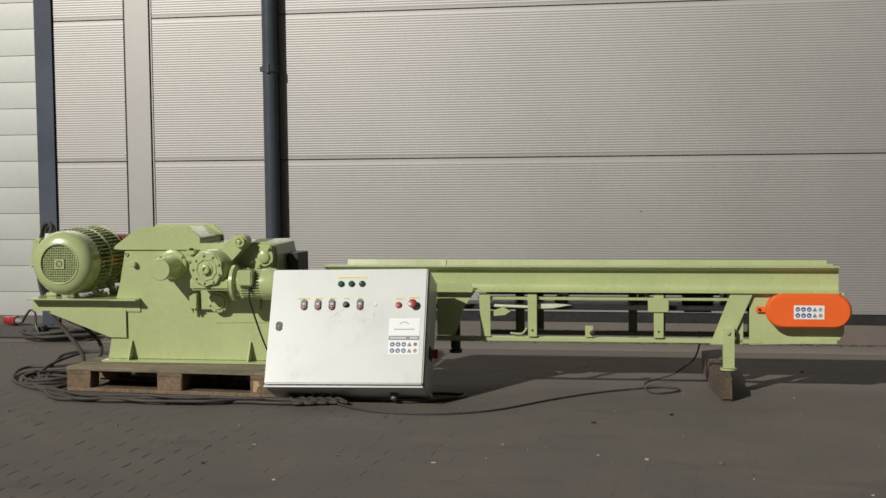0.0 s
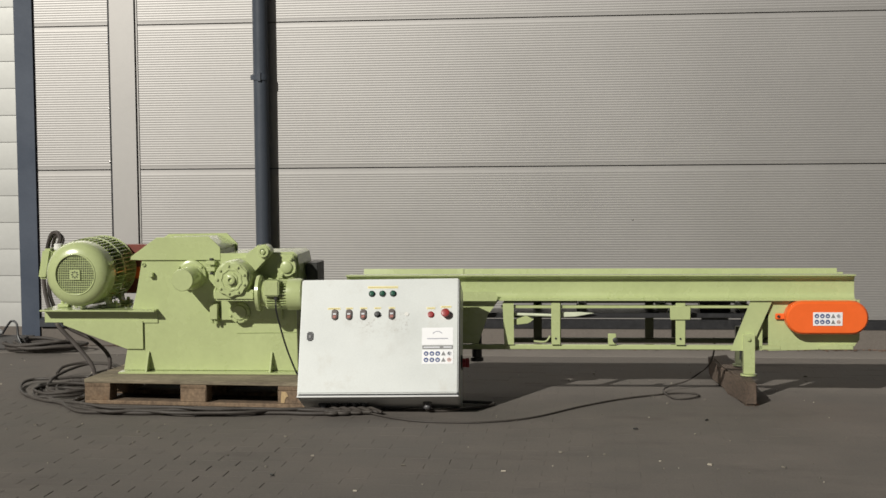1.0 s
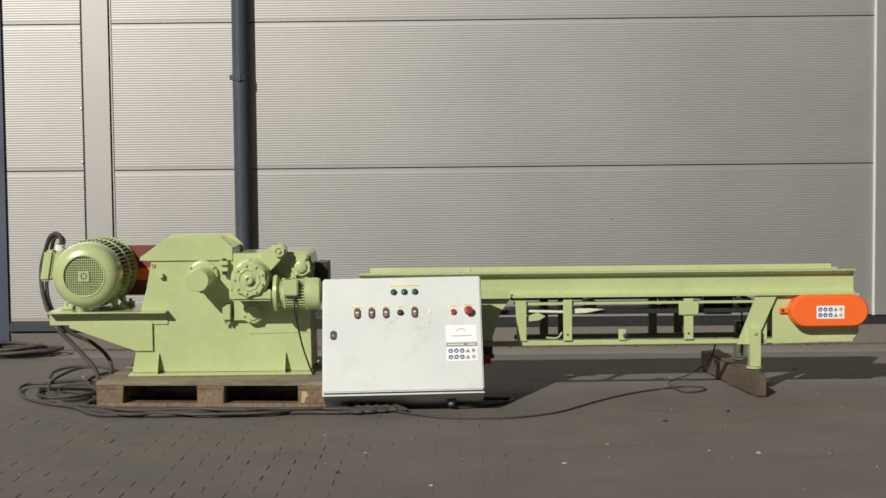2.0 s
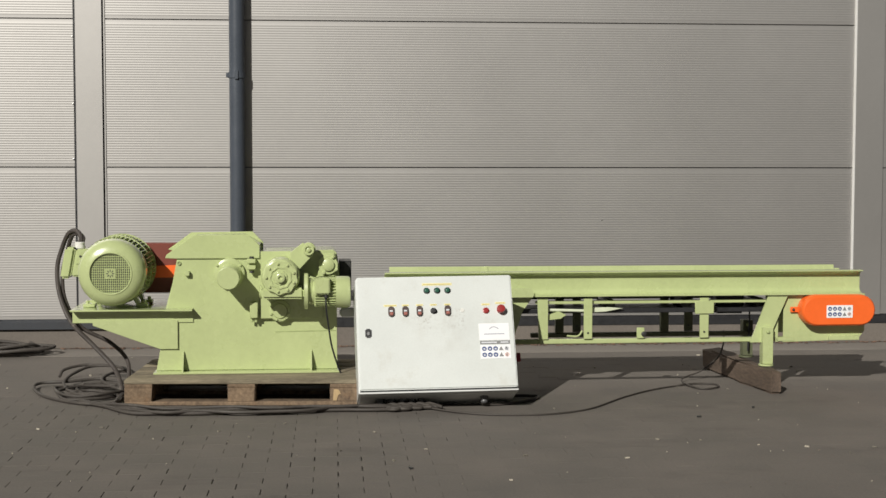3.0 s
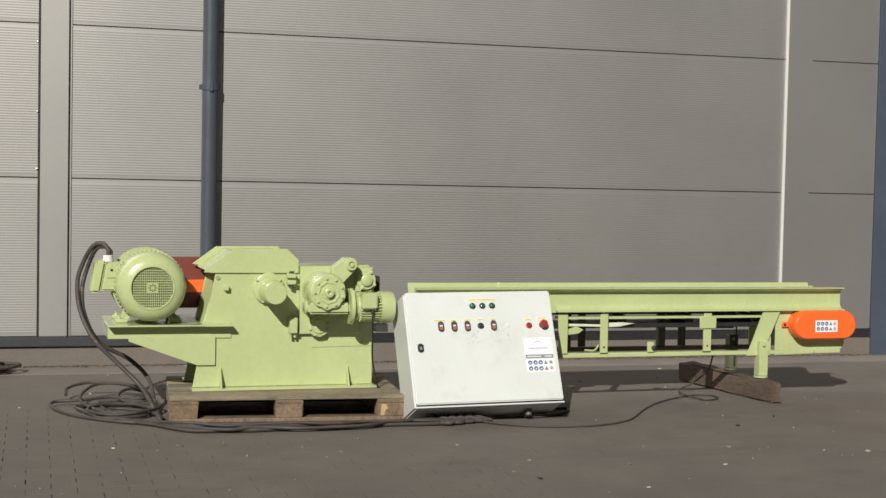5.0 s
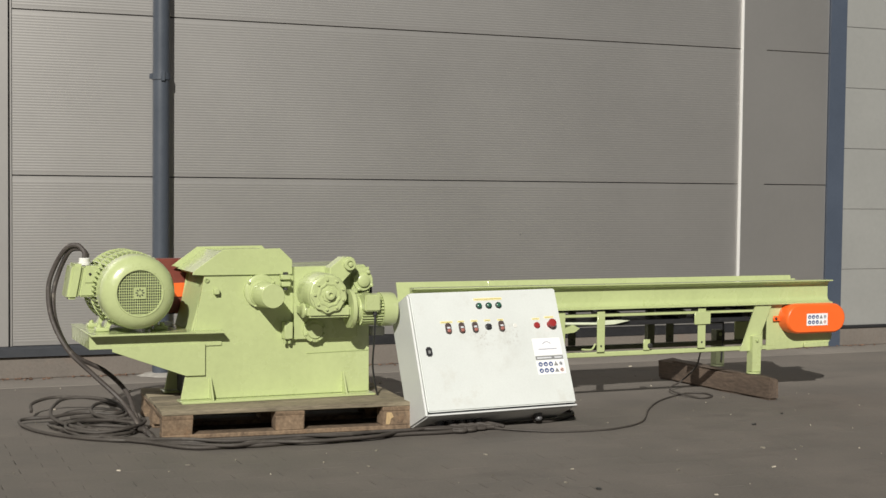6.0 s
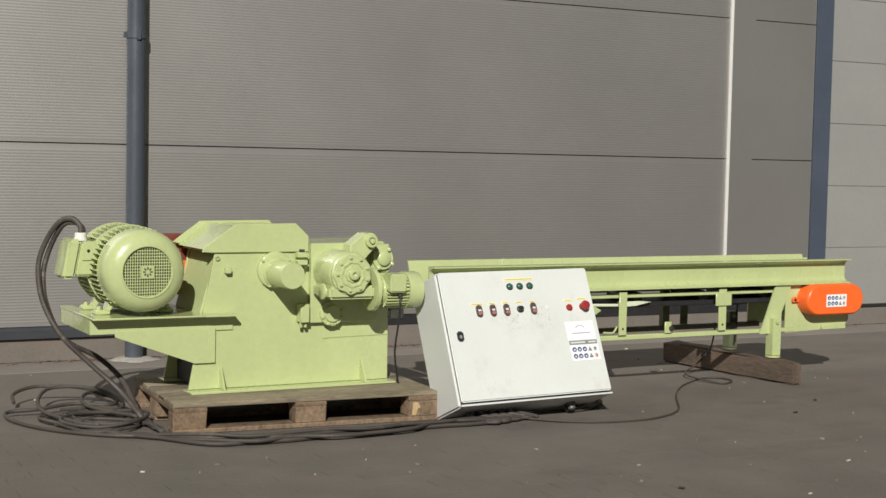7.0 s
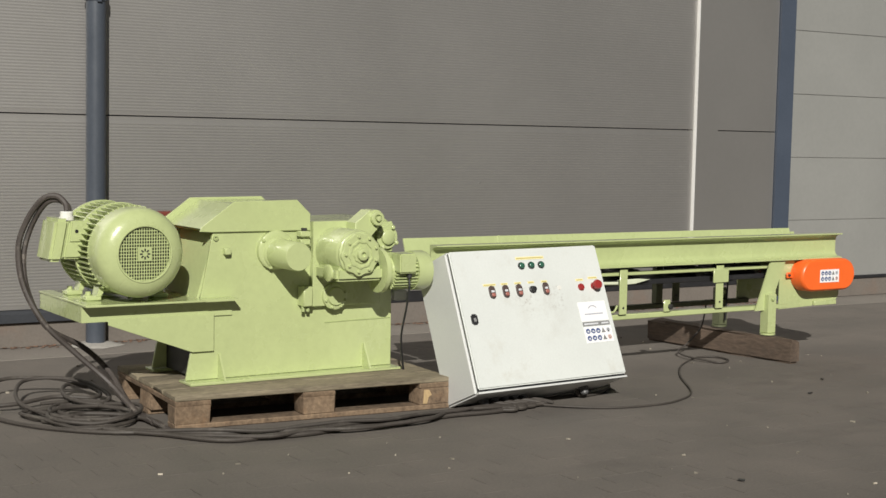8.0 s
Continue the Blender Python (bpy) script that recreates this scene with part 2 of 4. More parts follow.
def mesh_of(name, bm, mat, angle=40):
    me = bpy.data.meshes.new(name)
    bmesh.ops.recalc_face_normals(bm, faces=bm.faces)
    bm.to_mesh(me)
    bm.free()
    me.materials.append(mat)
    for p in me.polygons:
        p.use_smooth = True
    me.set_sharp_from_angle(angle=radians(angle))
    return me


def part(name, bm, mat, parent, label="", angle=40):
    """Links a bmesh, given in its thing's own coordinates, as one mesh under a thing or a part."""
    ob = new(name, mesh_of(name, bm, mat, angle))
    ob.parent = parent
    return tagged(ob, label)


def thing(name, label, category, m=None, kind="", group=""):
    ob = new(name)
    ob.empty_display_size = 0.1
    if m is not None:
        ob.matrix_world = m
    return tagged(ob, label, category, group, kind)


def solo(name, bm, mat, label, category, m=None, kind="", group="", angle=40):
    ob = new(name, mesh_of(name, bm, mat, angle))
    if m is not None:
        ob.matrix_world = m
    return tagged(ob, label, category, group, kind)


def B():
    return bmesh.new()


# ---- ground ----
bm = B()
n = 40
for i in range(n):
    a0, a1 = 2 * math.pi * i / n, 2 * math.pi * (i + 1) / n
    bm.faces.new([bm.verts.new(p) for p in ((0, 0, -0.014), (1500 * math.cos(a0), 1500 * math.sin(a0), -0.014), (1500 * math.cos(a1), 1500 * math.sin(a1), -0.014))])
bmesh.ops.remove_doubles(bm, verts=bm.verts, dist=0.001)
solo("ground", bm, DIRT, "dusty grey yard ground spreading round the hall", "ground", kind="structure")

APRON_Y, WALL_Y = 1.88, 2.265
bm = B()
box(bm, -9.0, 14.0, APRON_Y + 0.006, WALL_Y + 0.2, -0.1, 0.002, 0.0015)
solo("apron", bm, APRON, "worn brownish concrete apron along the hall wall", "concrete apron", kind="structure")

# ---- hall wall ----
DOOR_TOP = 6.21
SEAMS = [0.2, 1.235, 2.23, 3.225, 4.22, 5.215, 6.21]
bm = B()
box(bm, -9.0, 14.0, WALL_Y + 0.06, WALL_Y + 0.3, 0.0, DOOR_TOP + 0.4)
wall = solo("wall_north", bm, NAVY, "long industrial hall wall clad in silver ribbed sheet panels", "hall wall", kind="structure")

bm = B()
box(bm, -9.0, 14.0, WALL_Y - 0.005, WALL_Y + 0.055, 0.0, 0.135, 0.006)
solo("plinth", bm, CONCRETE, "reddish brown stained concrete plinth under the cladding", "plinth", kind="structure")
bm = B()
prism(bm, [(WALL_Y - 0.03, 0.138), (WALL_Y + 0.055, 0.138), (WALL_Y + 0.055, 0.2), (WALL_Y - 0.012, 0.2), (WALL_Y - 0.03, 0.185)], -1.19, 0.6, axis="x")
solo("sill_trim", bm, SILL, "dark slate grey steel sill trim below the panels", "sill", kind="structure")
bm = B()
prism(bm, [(WALL_Y - 0.004, 0.138), (WALL_Y + 0.055, 0.138), (WALL_Y + 0.055, 0.2), (WALL_Y - 0.004, 0.2)], 0.602, 5.51, axis="x")
solo("bottom_seal_trim", bm, BLACK, "black rubber door seal below the panels", "door seal", kind="structure")


def ribbed_panel(x0, x1, z0, z1, pitch=0.0166, deep=0.00055):
    """A sheet panel with fine horizontal ribs, plain bands at its joints and a dark recessed gap below the next."""
    bm = B()
    prof = [(WALL_Y + 0.05, z0 + 0.0028), (WALL_Y + 0.002, z0 + 0.0028), (WALL_Y, z0 + 0.0045)]
    if pitch:
        z = z0 + 0.022
        while z + pitch < z1 - 0.018:
            prof += [(WALL_Y - deep * (0.5 - 0.5 * math.cos(2 * math.pi * k / 6)), z + pitch * k / 6) for k in range(6)]
            z += pitch
    prof += [(WALL_Y, z1 - 0.0045), (WALL_Y + 0.002, z1 - 0.0028), (WALL_Y + 0.05, z1 - 0.0028)]
    a = [bm.verts.new((x0, y, z)) for y, z in prof]
    b = [bm.verts.new((x1, y, z)) for y, z in prof]
    for i in range(len(prof) - 1):
        bm.faces.new((a[i], b[i], b[i + 1], a[i + 1]))
    bm.faces.new(a)
    bm.faces.new(b[::-1])
    return bm


for x0, x1, ribs in ((-1.19, -0.658, True), (-0.443, 0.468, True), (0.474, 4.722, True), (4.943, 5.509, False)):
    for z0, z1 in zip(SEAMS, SEAMS[1:]):
        part("panel", ribbed_panel(x0, x1, z0, z1, 0.0166 if ribs else 0), RIBBED, wall, angle=22)
# plain posts between the panels, each a shallow folded profile
for x0, x1, proud in ((-0.643, -0.468, 0.007), (4.736, 4.936, 0.019)):
    bm = B()
    prism(bm, [(x0, WALL_Y + 0.055), (x0, WALL_Y - proud), (x1, WALL_Y - proud), (x1, WALL_Y + 0.055)], 0.2, DOOR_TOP, axis="z", bevel=0.003)
    part("post", bm, RIBBED, wall, "smooth silver post between panels")
# flush black strip added to draw the dark gap left of the post
bm = B()
box(bm, -0.6565, -0.6445, WALL_Y - 0.001, WALL_Y + 0.055, 0.2, DOOR_TOP)
part("gap_seal", bm, BLACK, wall, "black strip drawn for the dark gap")
# rivets down the post's edge
for z in (1.29, 1.66, 2.11):
    bm = B()
    lathe(bm, (-0.662, WALL_Y + 0.001, z), (0, -1, 0), [(0, 0.008), (0.004, 0.007), (0.006, 0.003), (0.006, 0)], 10)
    part("rivet", bm, STEEL, wall)
bm = B()
prism(bm, [(4.724, WALL_Y + 0.055), (4.724, WALL_Y - 0.014), (4.728, WALL_Y - 0.02), (4.735, WALL_Y - 0.02), (4.735, WALL_Y + 0.055)], 0.2, DOOR_TOP, axis="z")
part("edge_strip", bm, SILVER_EDGE, wall, "bright aluminium edge strip catching the sun")
# black strip added to draw the dark gap right of the post
bm = B()
box(bm, -0.466, -0.458, WALL_Y + 0.02, WALL_Y + 0.055, 0.2, DOOR_TOP)
part("gap_seal", bm, BLACK, wall, "black strip drawn for the dark gap")
bm = B()
box(bm, -0.4575, -0.4455, WALL_Y - 0.004, WALL_Y + 0.055, 0.2, DOOR_TOP, 0.002)
part("edge_strip", bm, RIBBED, wall, "narrow silver edge strip")
for x0, x1, name in ((-1.325, -1.194, "pillar"), (5.513, 5.66, "pillar")):
    bm = B()
    prism(bm, [(x0, WALL_Y + 0.055), (x0, WALL_Y - 0.02), (x1, WALL_Y - 0.02), (x1, WALL_Y + 0.055)], 0.0, DOOR_TOP, axis="z", bevel=0.004)
    part(name, bm, NAVY, wall, "slate blue steel pillar")


def siding(x0, x1, pitch, z0, fold):
    """Horizontal lapped boards, each a piece of its own."""
    z = z0
    while z < DOOR_TOP:
        bm = B()
        y = WALL_Y + 0.03
        prism(bm, [(y - fold, z), (y - fold + 0.0012, z + pitch * 0.5), (y - fold + 0.006, z + pitch - 0.0008), (y + 0.025, z + pitch - 0.0008), (y + 0.025, z)], x0, x1, axis="x")
        part("siding_board", bm, SLAT, wall, angle=10)
        z += pitch


siding(-9.0, -1.329, 0.188, 0.12, 0.012)
siding(5.664, 14.0, 0.463, 0.13, 0.018)
bm = B()
box(bm, 5.664, 14.0, WALL_Y - 0.01, WALL_Y + 0.054, 0.137, 0.16, 0.002)
part("bottom_seal", bm, BLACK, wall, "black rubber seal under the siding")
bm = B()
prism(bm, [(WALL_Y - 0.05, DOOR_TOP + 0.002), (WALL_Y + 0.5, DOOR_TOP + 0.002), (WALL_Y + 0.5, DOOR_TOP + 0.45), (WALL_Y - 0.05, DOOR_TOP + 0.45)], -9, 14, axis="x")
part("fascia", bm, NAVY, wall)
# small dent mark on the big panel
bm = B()
lathe(bm, (2.944, WALL_Y - 0.001, 0.871), (0, -1, 0), [(0, 0.006), (0.002, 0.004), (0.002, 0)], 10)
part("rivet", bm, STEEL, wall, "small shiny rivet")

# down pipe in front of the panels
PX, PY = 0.437, WALL_Y - 0.068
pipe = thing("downpipe", "grey blue round steel downpipe standing against the hall wall", "downpipe", pose(PX, PY, 0))
bm = B()
rod(bm, (0, 0, 0.004), (0, 0, DOOR_TOP), 0.052, 28)
part("pipe", bm, PIPE, pipe)
bm = B()
for z in (1.855,):
    lathe(bm, (0, 0, z - 0.02), (0, 0, 1), [(0, 0.0525), (0, 0.058), (0.04, 0.058), (0.04, 0.0525)], 28)
    box(bm, -0.072, -0.052, -0.006, 0.006, z - 0.016, z + 0.016, 0.002)
    box(bm, -0.006, 0.006, 0.05, 0.0675, z - 0.012, z + 0.012)
    box(bm, -0.012, 0.012, -0.064, -0.055, z - 0.03, z + 0.03, 0.002)
part("clamp", bm, PIPE, pipe, "bolted pipe clamp")
bm = B()
lathe(bm, (0, 0, 0.004), (0, 0, 1), [(0, 0), (0, 0.14), (0.006, 0.12), (0.014, 0.07), (0.016, 0.053)], 16, wave=(5, 0.12))
part("mortar_collar", bm, material("pale_mortar", (0.36, 0.34, 0.31), 0.9, vary=0.25, scale=20, bump=0.5), pipe, "pale lump of mortar")


# ---- pallet ----
pallet = thing("pallet", "worn brown wooden pallet with chipped corner blocks on the paving", "pallet", pose(-0.008, -0.058, 0.0, 0, 0, -3.6) @ Matrix.Diagonal((1.015, 1, 1.07, 1)))


def board(bm, x0, x1, y0, y1, z0, z1, seed):
    """A sawn board with a few cuts along its length, so that it bows and its edges wander."""
    rnd = random.Random(seed)
    vs = box(bm, x0, x1, y0, y1, z0, z1, 0.003)
    for v in vs:
        v.co.x += rnd.uniform(-0.003, 0.003)
        v.co.y += rnd.uniform(-0.002, 0.002)
        v.co.z += rnd.uniform(-0.0012, 0.0012)


for i, (y0, y1) in enumerate(((0, 0.15), (0.162, 0.285), (0.3, 0.49), (0.505, 0.635), (0.65, 0.8))):
    bm = B()
    board(bm, 0, 1.2, y0, y1, 0.107, 0.127, i)
    part("top_board", bm, WOOD_TOP, pallet)
for i, x in enumerate((0, 0.5275, 1.055)):
    bm = B()
    board(bm, x + 0.001, x + 0.144, 0.002, 0.798, 0.0865, 0.1065, 10 + i)
    part("cross_board", bm, WOOD_BLOCK, pallet)
    for j, (y0, y1) in enumerate(((0.003, 0.1), (0.3275, 0.4725), (0.7, 0.797))):
        bm = B()
        vs = box(bm, x + 0.002, x + 0.143, y0, y1, 0.0202, 0.0863, 0.003)
        rnd = random.Random(20 + 3 * i + j)
        for v in vs:
            v.co += Vector([rnd.uniform(-0.003, 0.003) for _ in "xy"] + [0])
        part("block", bm, WOOD_BLOCK, pallet)
for i, (y0, y1) in enumerate(((0, 0.1), (0.35, 0.45), (0.7, 0.8))):
    bm = B()
    board(bm, 0, 1.2, y0 + 0.001, y1 - 0.001, 0.0, 0.02, 30 + i)
    part("bottom_board", bm, WOOD_BLOCK, pallet)
bm = B()
prism(bm, [(1.072, 0.027), (1.09, 0.025), (1.098, 0.052), (1.112, 0.06), (1.1, 0.08), (1.076, 0.082)], -0.002, 0.004)
part("splinter", bm, material("fresh_split_wood", (0.45, 0.32, 0.17), 0.8, vary=0.2, scale=30, grain=80, bump=0.4), pallet, "pale freshly split wood")

# ---- chipper on the pallet ----
T = 0.128
chipper = thing("wood_chipper", "light green painted drum wood chipper bolted on a wooden pallet", "wood chipper", pose(-0.003, -0.025, 0.009, 0, 0, 0.9))
F = 0.2
BK = 0.56
bm = B()
prism(bm, [(0.137, T + 0.012), (1.108, T + 0.012), (1.104, 0.775), (0.672, 0.775), (0.66, 0.745), (0.252, 0.745)], F, F + 0.014, bevel=0.002)
part("front_plate", bm, GREEN, chipper)
bm = B()
prism(bm, [(0.137, T + 0.012), (1.108, T + 0.012), (1.104, 0.745), (0.252, 0.745)], BK, BK + 0.014, bevel=0.002)
part("back_plate", bm, GREEN, chipper)
for name, pts in (("left_plate", ((0.147, T + 0.2), (0.262, 0.74))), ("right_plate", ((1.09, T + 0.012), (1.09, 0.74)))):
    (xa, za), (xb, zb) = pts
    bm = B()
    prism(bm, [(xa, za), (xa + 0.012, za), (xb + 0.012, zb), (xb, zb)], F + 0.016, BK - 0.002)
    part("side_plate", bm, GREEN_MATT, chipper)
bm = B()
box(bm, 0.2, 0.212, F + 0.016, BK - 0.002, T + 0.012, T + 0.19)
part("inner_plate", bm, DARKSTEEL, chipper, "dark inner plate in the open foot")
bm = B()
box(bm, 0.128, 1.118, F - 0.072, F + 0.05, T, T + 0.011, 0.002)
part("foot_flange", bm, GREEN, chipper)
bm = B()
box(bm, 0.128, 1.118, BK - 0.04, BK + 0.06, T, T + 0.011, 0.002)
part("foot_flange", bm, GREEN, chipper)
for x in (0.281, 0.966):
    bm = B()
    prism(bm, [(F - 0.068, T + 0.0115), (F - 0.0005, T + 0.0115), (F - 0.0005, T + 0.115), (F - 0.01, T + 0.115)], x - 0.004, x + 0.004, axis="x")
    part("foot_rib", bm, GREEN, chipper)
# weld bead line on the lower right of the front plate
bm = B()
tube(bm, [(0.773, F - 0.0005, 0.345), (0.9, F - 0.0005, 0.3475), (1.1, F - 0.0005, 0.35)], 0.003, 6)
part("weld_seam", bm, GREEN_DIM, chipper)
# hood: front and back cheek, sloping lid, top
HF = F - 0.012
cheek = [(0.19, 0.747), (0.196, 0.765), (0.34, 0.868), (0.628, 0.874), (0.692, 0.815), (0.692, 0.744), (0.24, 0.744)]
bm = B()
prism(bm, cheek, HF, HF + 0.01, bevel=0.002)
hood = part("hood", bm, GREEN, chipper)
bm = B()
prism(bm, [(0.17, 0.772), (0.3, 0.868), (0.64, 0.872), (0.7, 0.812), (0.7, 0.752), (0.25, 0.752)], BK - 0.01, BK, bevel=0.002)
part("rear_cheek", bm, GREEN, hood)
bm = B()
prism(bm, [(0.196, 0.759), (0.34, 0.858), (0.34, 0.846), (0.21, 0.755)], HF + 0.012, BK - 0.012)
part("sloping_lid", bm, GREEN, hood)
bm = B()
prism(bm, [(0.342, 0.846), (0.342, 0.858), (0.598, 0.862), (0.69, 0.812), (0.686, 0.8), (0.594, 0.85)], HF + 0.012, BK - 0.012)
part("top_lid", bm, GREEN, hood)
bm = B()
box(bm, 0.682, 0.69, HF + 0.012, BK - 0.012, 0.746, 0.799)
part("end_plate", bm, GREEN, hood)
bm = B()
rod(bm, (0.225, F + 0.02, 0.757), (0.225, BK - 0.02, 0.757), 0.012, 12)
part("hinge_rod", bm, GREEN_DIM, hood)
# infeed housing at the right rear
bm = B()
prism(bm, [(0.69, 0.776), (1.085, 0.786), (1.106, 0.77), (1.12, 0.7), (1.12, 0.5), (0.69, 0.5)], F + 0.03, BK + 0.03, bevel=0.004)
part("infeed_housing", bm, GREEN, chipper)
bm = B()
box(bm, 1.125, 1.19, 0.38, BK + 0.02, 0.52, 0.715, 0.004)
part("infeed_throat", bm, DARKSTEEL, chipper, "dark steel infeed throat")
bm = B()
box(bm, 1.12, 1.36, 0.3, 0.62, 0.5, 0.53, 0.003)
part("infeed_tray", bm, DARKSTEEL, chipper, "dark steel tray towards the conveyor")
bm = B()
box(bm, 1.13, 1.2, 0.22, 0.28, 0.42, 0.465, 0.004)
box(bm, 1.122, 1.13, 0.23, 0.27, 0.43, 0.455)
part("junction_box", bm, CABINET_BODY, chipper, "small light grey junction box")
# upper gear plate and pivot arm
bm = B()
prism(bm, [(0.698, 0.36 + 0.06), (1.03, 0.42), (1.03, 0.62), (0.9, 0.68), (0.885, 0.784), (0.698, 0.782)], F - 0.03, F - 0.001, bevel=0.002)
part("gear_plate", bm, GREEN, chipper)
ax, az = 0.955, 0.796
arm_pts = [(0.855, 0.779), (0.925, 0.832)] + [(ax + 0.038 * math.cos(a), az + 0.038 * math.sin(a)) for a in [radians(d) for d in (125, 100, 75, 50, 25, 0, -25, -45)]] + [(0.9, 0.683), (0.855, 0.683)]
bm = B()
prism(bm, arm_pts, F - 0.112, F - 0.032, bevel=0.003)
arm = part("pivot_arm", bm, GREEN, chipper)
bm = B()
lathe(bm, (ax, F - 0.111, az), (0, -1, 0), [(0, 0.03), (0.02, 0.03), (0.022, 0.028), (0.022, 0.018), (0.014, 0.017), (0.014, 0.012), (0.03, 0.011), (0.032, 0.006), (0.032, 0)], 24)
part("pivot_bolt", bm, GREEN, arm)


def bolt(bm, p, axis, r=0.009, h=0.008):
    lathe(bm, p, axis, [(0, r * 1.35), (0.002, r * 1.35), (0.002, r), (h, r), (h + 0.002, r * 0.7), (h + 0.002, 0)], 6)


# big drum bearing with its round cover
bm = B()
lathe(bm, (0.53, F, 0.664), (0, -1, 0), [(0, 0.083), (0.02, 0.083), (0.024, 0.079), (0.026, 0.06), (0.026, 0)], 40)
lathe(bm, (0.535, F - 0.024, 0.652), (0, -1, 0), [(0, 0.068), (0.01, 0.064), (0.014, 0.06), (0.184, 0.059), (0.189, 0.056), (0.189, 0)], 40)
drum = part("drum_bearing_cover", bm, GREEN, chipper, "round green bearing cover standing proud")
for a in (35, 145, 250):
    bm = B()
    bolt(bm, (0.528 + 0.075 * math.cos(radians(a)), F - 0.023, 0.664 + 0.075 * math.sin(radians(a))), (0, -1, 0), 0.007)
    part("bolt", bm, GREEN, drum)
# hinge blocks and the stop block
for z in (0.732, 0.698):
    bm = B()
    box(bm, 0.625, 0.672, F - 0.055, F - 0.0125, z - 0.012, z + 0.012, 0.003)
    part("hinge_block", bm, GREEN, chipper)
for z in (0.75, 0.674):
    bm = B()
    lathe(bm, (0.65, F - 0.035, z - 0.006), (0, 0, 1), [(0, 0), (0, 0.013), (0.012, 0.013), (0.012, 0)], 6)
    part("hinge_bolt", bm, DARKSTEEL, chipper, "dark bolt head")
bm = B()
box(bm, 0.64, 0.683, F - 0.06, F - 0.001, 0.425, 0.51, 0.004)
stop = part("stop_block", bm, GREEN, chipper)
for x in (0.65, 0.672):
    bm = B()
    rod(bm, (x, F - 0.035, 0.402), (x, F - 0.035, 0.4255), 0.008, 8)
    part("bolt", bm, GREEN_DIM, stop)
bm = B()
lathe(bm, (0.262, F, 0.72), (0, -1, 0), [(0, 0.011), (0.008, 0.011), (0.008, 0.006), (0.003, 0.006), (0.003, 0)], 16)
part("eye_bolt", bm, GREEN_DIM, chipper)
bm = B()
box(bm, 0.294, 0.32, F - 0.03, F - 0.0005, 0.652, 0.678, 0.003)
part("square_lug", bm, GREEN, chipper)
# lower feed bearing
bm = B()
lathe(bm, (0.8, F - 0.031, 0.462), (0, -1, 0), [(0, 0.058), (0.012, 0.058), (0.014, 0.055), (0.014, 0.042), (0.024, 0.037), (0.024, 0)], 32)
lowb = part("lower_bearing", bm, GREEN, chipper)
for a in (20, 110, 200, 250, 300, 340):
    bm = B()
    bolt(bm, (0.8 + 0.05 * math.cos(radians(a)), F - 0.044, 0.462 + 0.05 * math.sin(radians(a))), (0, -1, 0), 0.006)
    part("bolt", bm, GREEN, lowb)
# roller bearing cap at the upper right
cx, cz = 1.06, 0.708
bm = B()
box(bm, 1.005, 1.098, F - 0.02, F + 0.029, 0.64, 0.775, 0.006)
brg = part("roller_bearing", bm, GREEN, chipper)
bm = B()
lathe(bm, (cx, F - 0.0205, cz), (0, -1, 0), [(0, 0.052), (0.012, 0.052), (0.014, 0.05), (0.014, 0.034), (0.026, 0.032), (0.03, 0.026), (0.03, 0)], 30)
part("bearing_cap", bm, GREEN, brg)
for a in (60, 150, 240, 330):
    bm = B()
    bolt(bm, (cx + 0.049 * math.cos(radians(a)), F - 0.034, cz + 0.049 * math.sin(radians(a))), (0, -1, 0), 0.009, 0.012)
    part("bolt", bm, GREEN, brg)
# worm gearbox
GX, GZ = 0.808, 0.657
G = F - 0.035
bm = B()
lathe(bm, (GX, G - 0.031, GZ), (0, -1, 0), [(-0.034, 0.1), (0.14, 0.1), (0.145, 0.098), (0.15, 0.095)], 40)
lathe(bm, (GX, G - 0.181, GZ), (0, -1, 0), [(0, 0.095), (0.012, 0.094), (0.016, 0.088), (0.016, 0)], 40)
lathe(bm, (GX, G - 0.1965, GZ), (0, -1, 0), [(0, 0.089), (0.01, 0.089), (0.013, 0.086), (0.0135, 0.06), (0.018, 0.058), (0.0185, 0.05), (0.0135, 0.048), (0.0135, 0.038), (0.02, 0.035), (0.023, 0)], 108, wave=(9, 0.04))
gearbox = part("gearbox", bm, GREEN, chipper, "round ribbed worm gearbox")
bm = B()
lathe(bm, (GX, G - 0.2175, GZ), (0, -1, 0), [(0, 0.026), (0.014, 0.024), (0.016, 0.02), (0.016, 0.011), (0.006, 0.01), (0.006, 0)], 24)
part("hub", bm, GREEN, gearbox)
for k in range(9):
    a = 2 * math.pi * (k + 0.5) / 9
    bm = B()
    bolt(bm, (GX + 0.074 * math.cos(a), G - 0.2095, GZ + 0.074 * math.sin(a)), (0, -1, 0), 0.0065, 0.008)
    part("bolt", bm, GREEN, gearbox)
bm = B()
box(bm, 0.706, 0.93, G - 0.19, F - 0.031, 0.543, 0.602, 0.012)
part("worm_housing", bm, GREEN, gearbox)
bm = B()
lathe(bm, (0.707, G - 0.12, 0.575), (-1, 0, 0), [(0, 0.036), (0.008, 0.036), (0.012, 0.03), (0.012, 0)], 22)
part("worm_cap", bm, GREEN, gearbox)
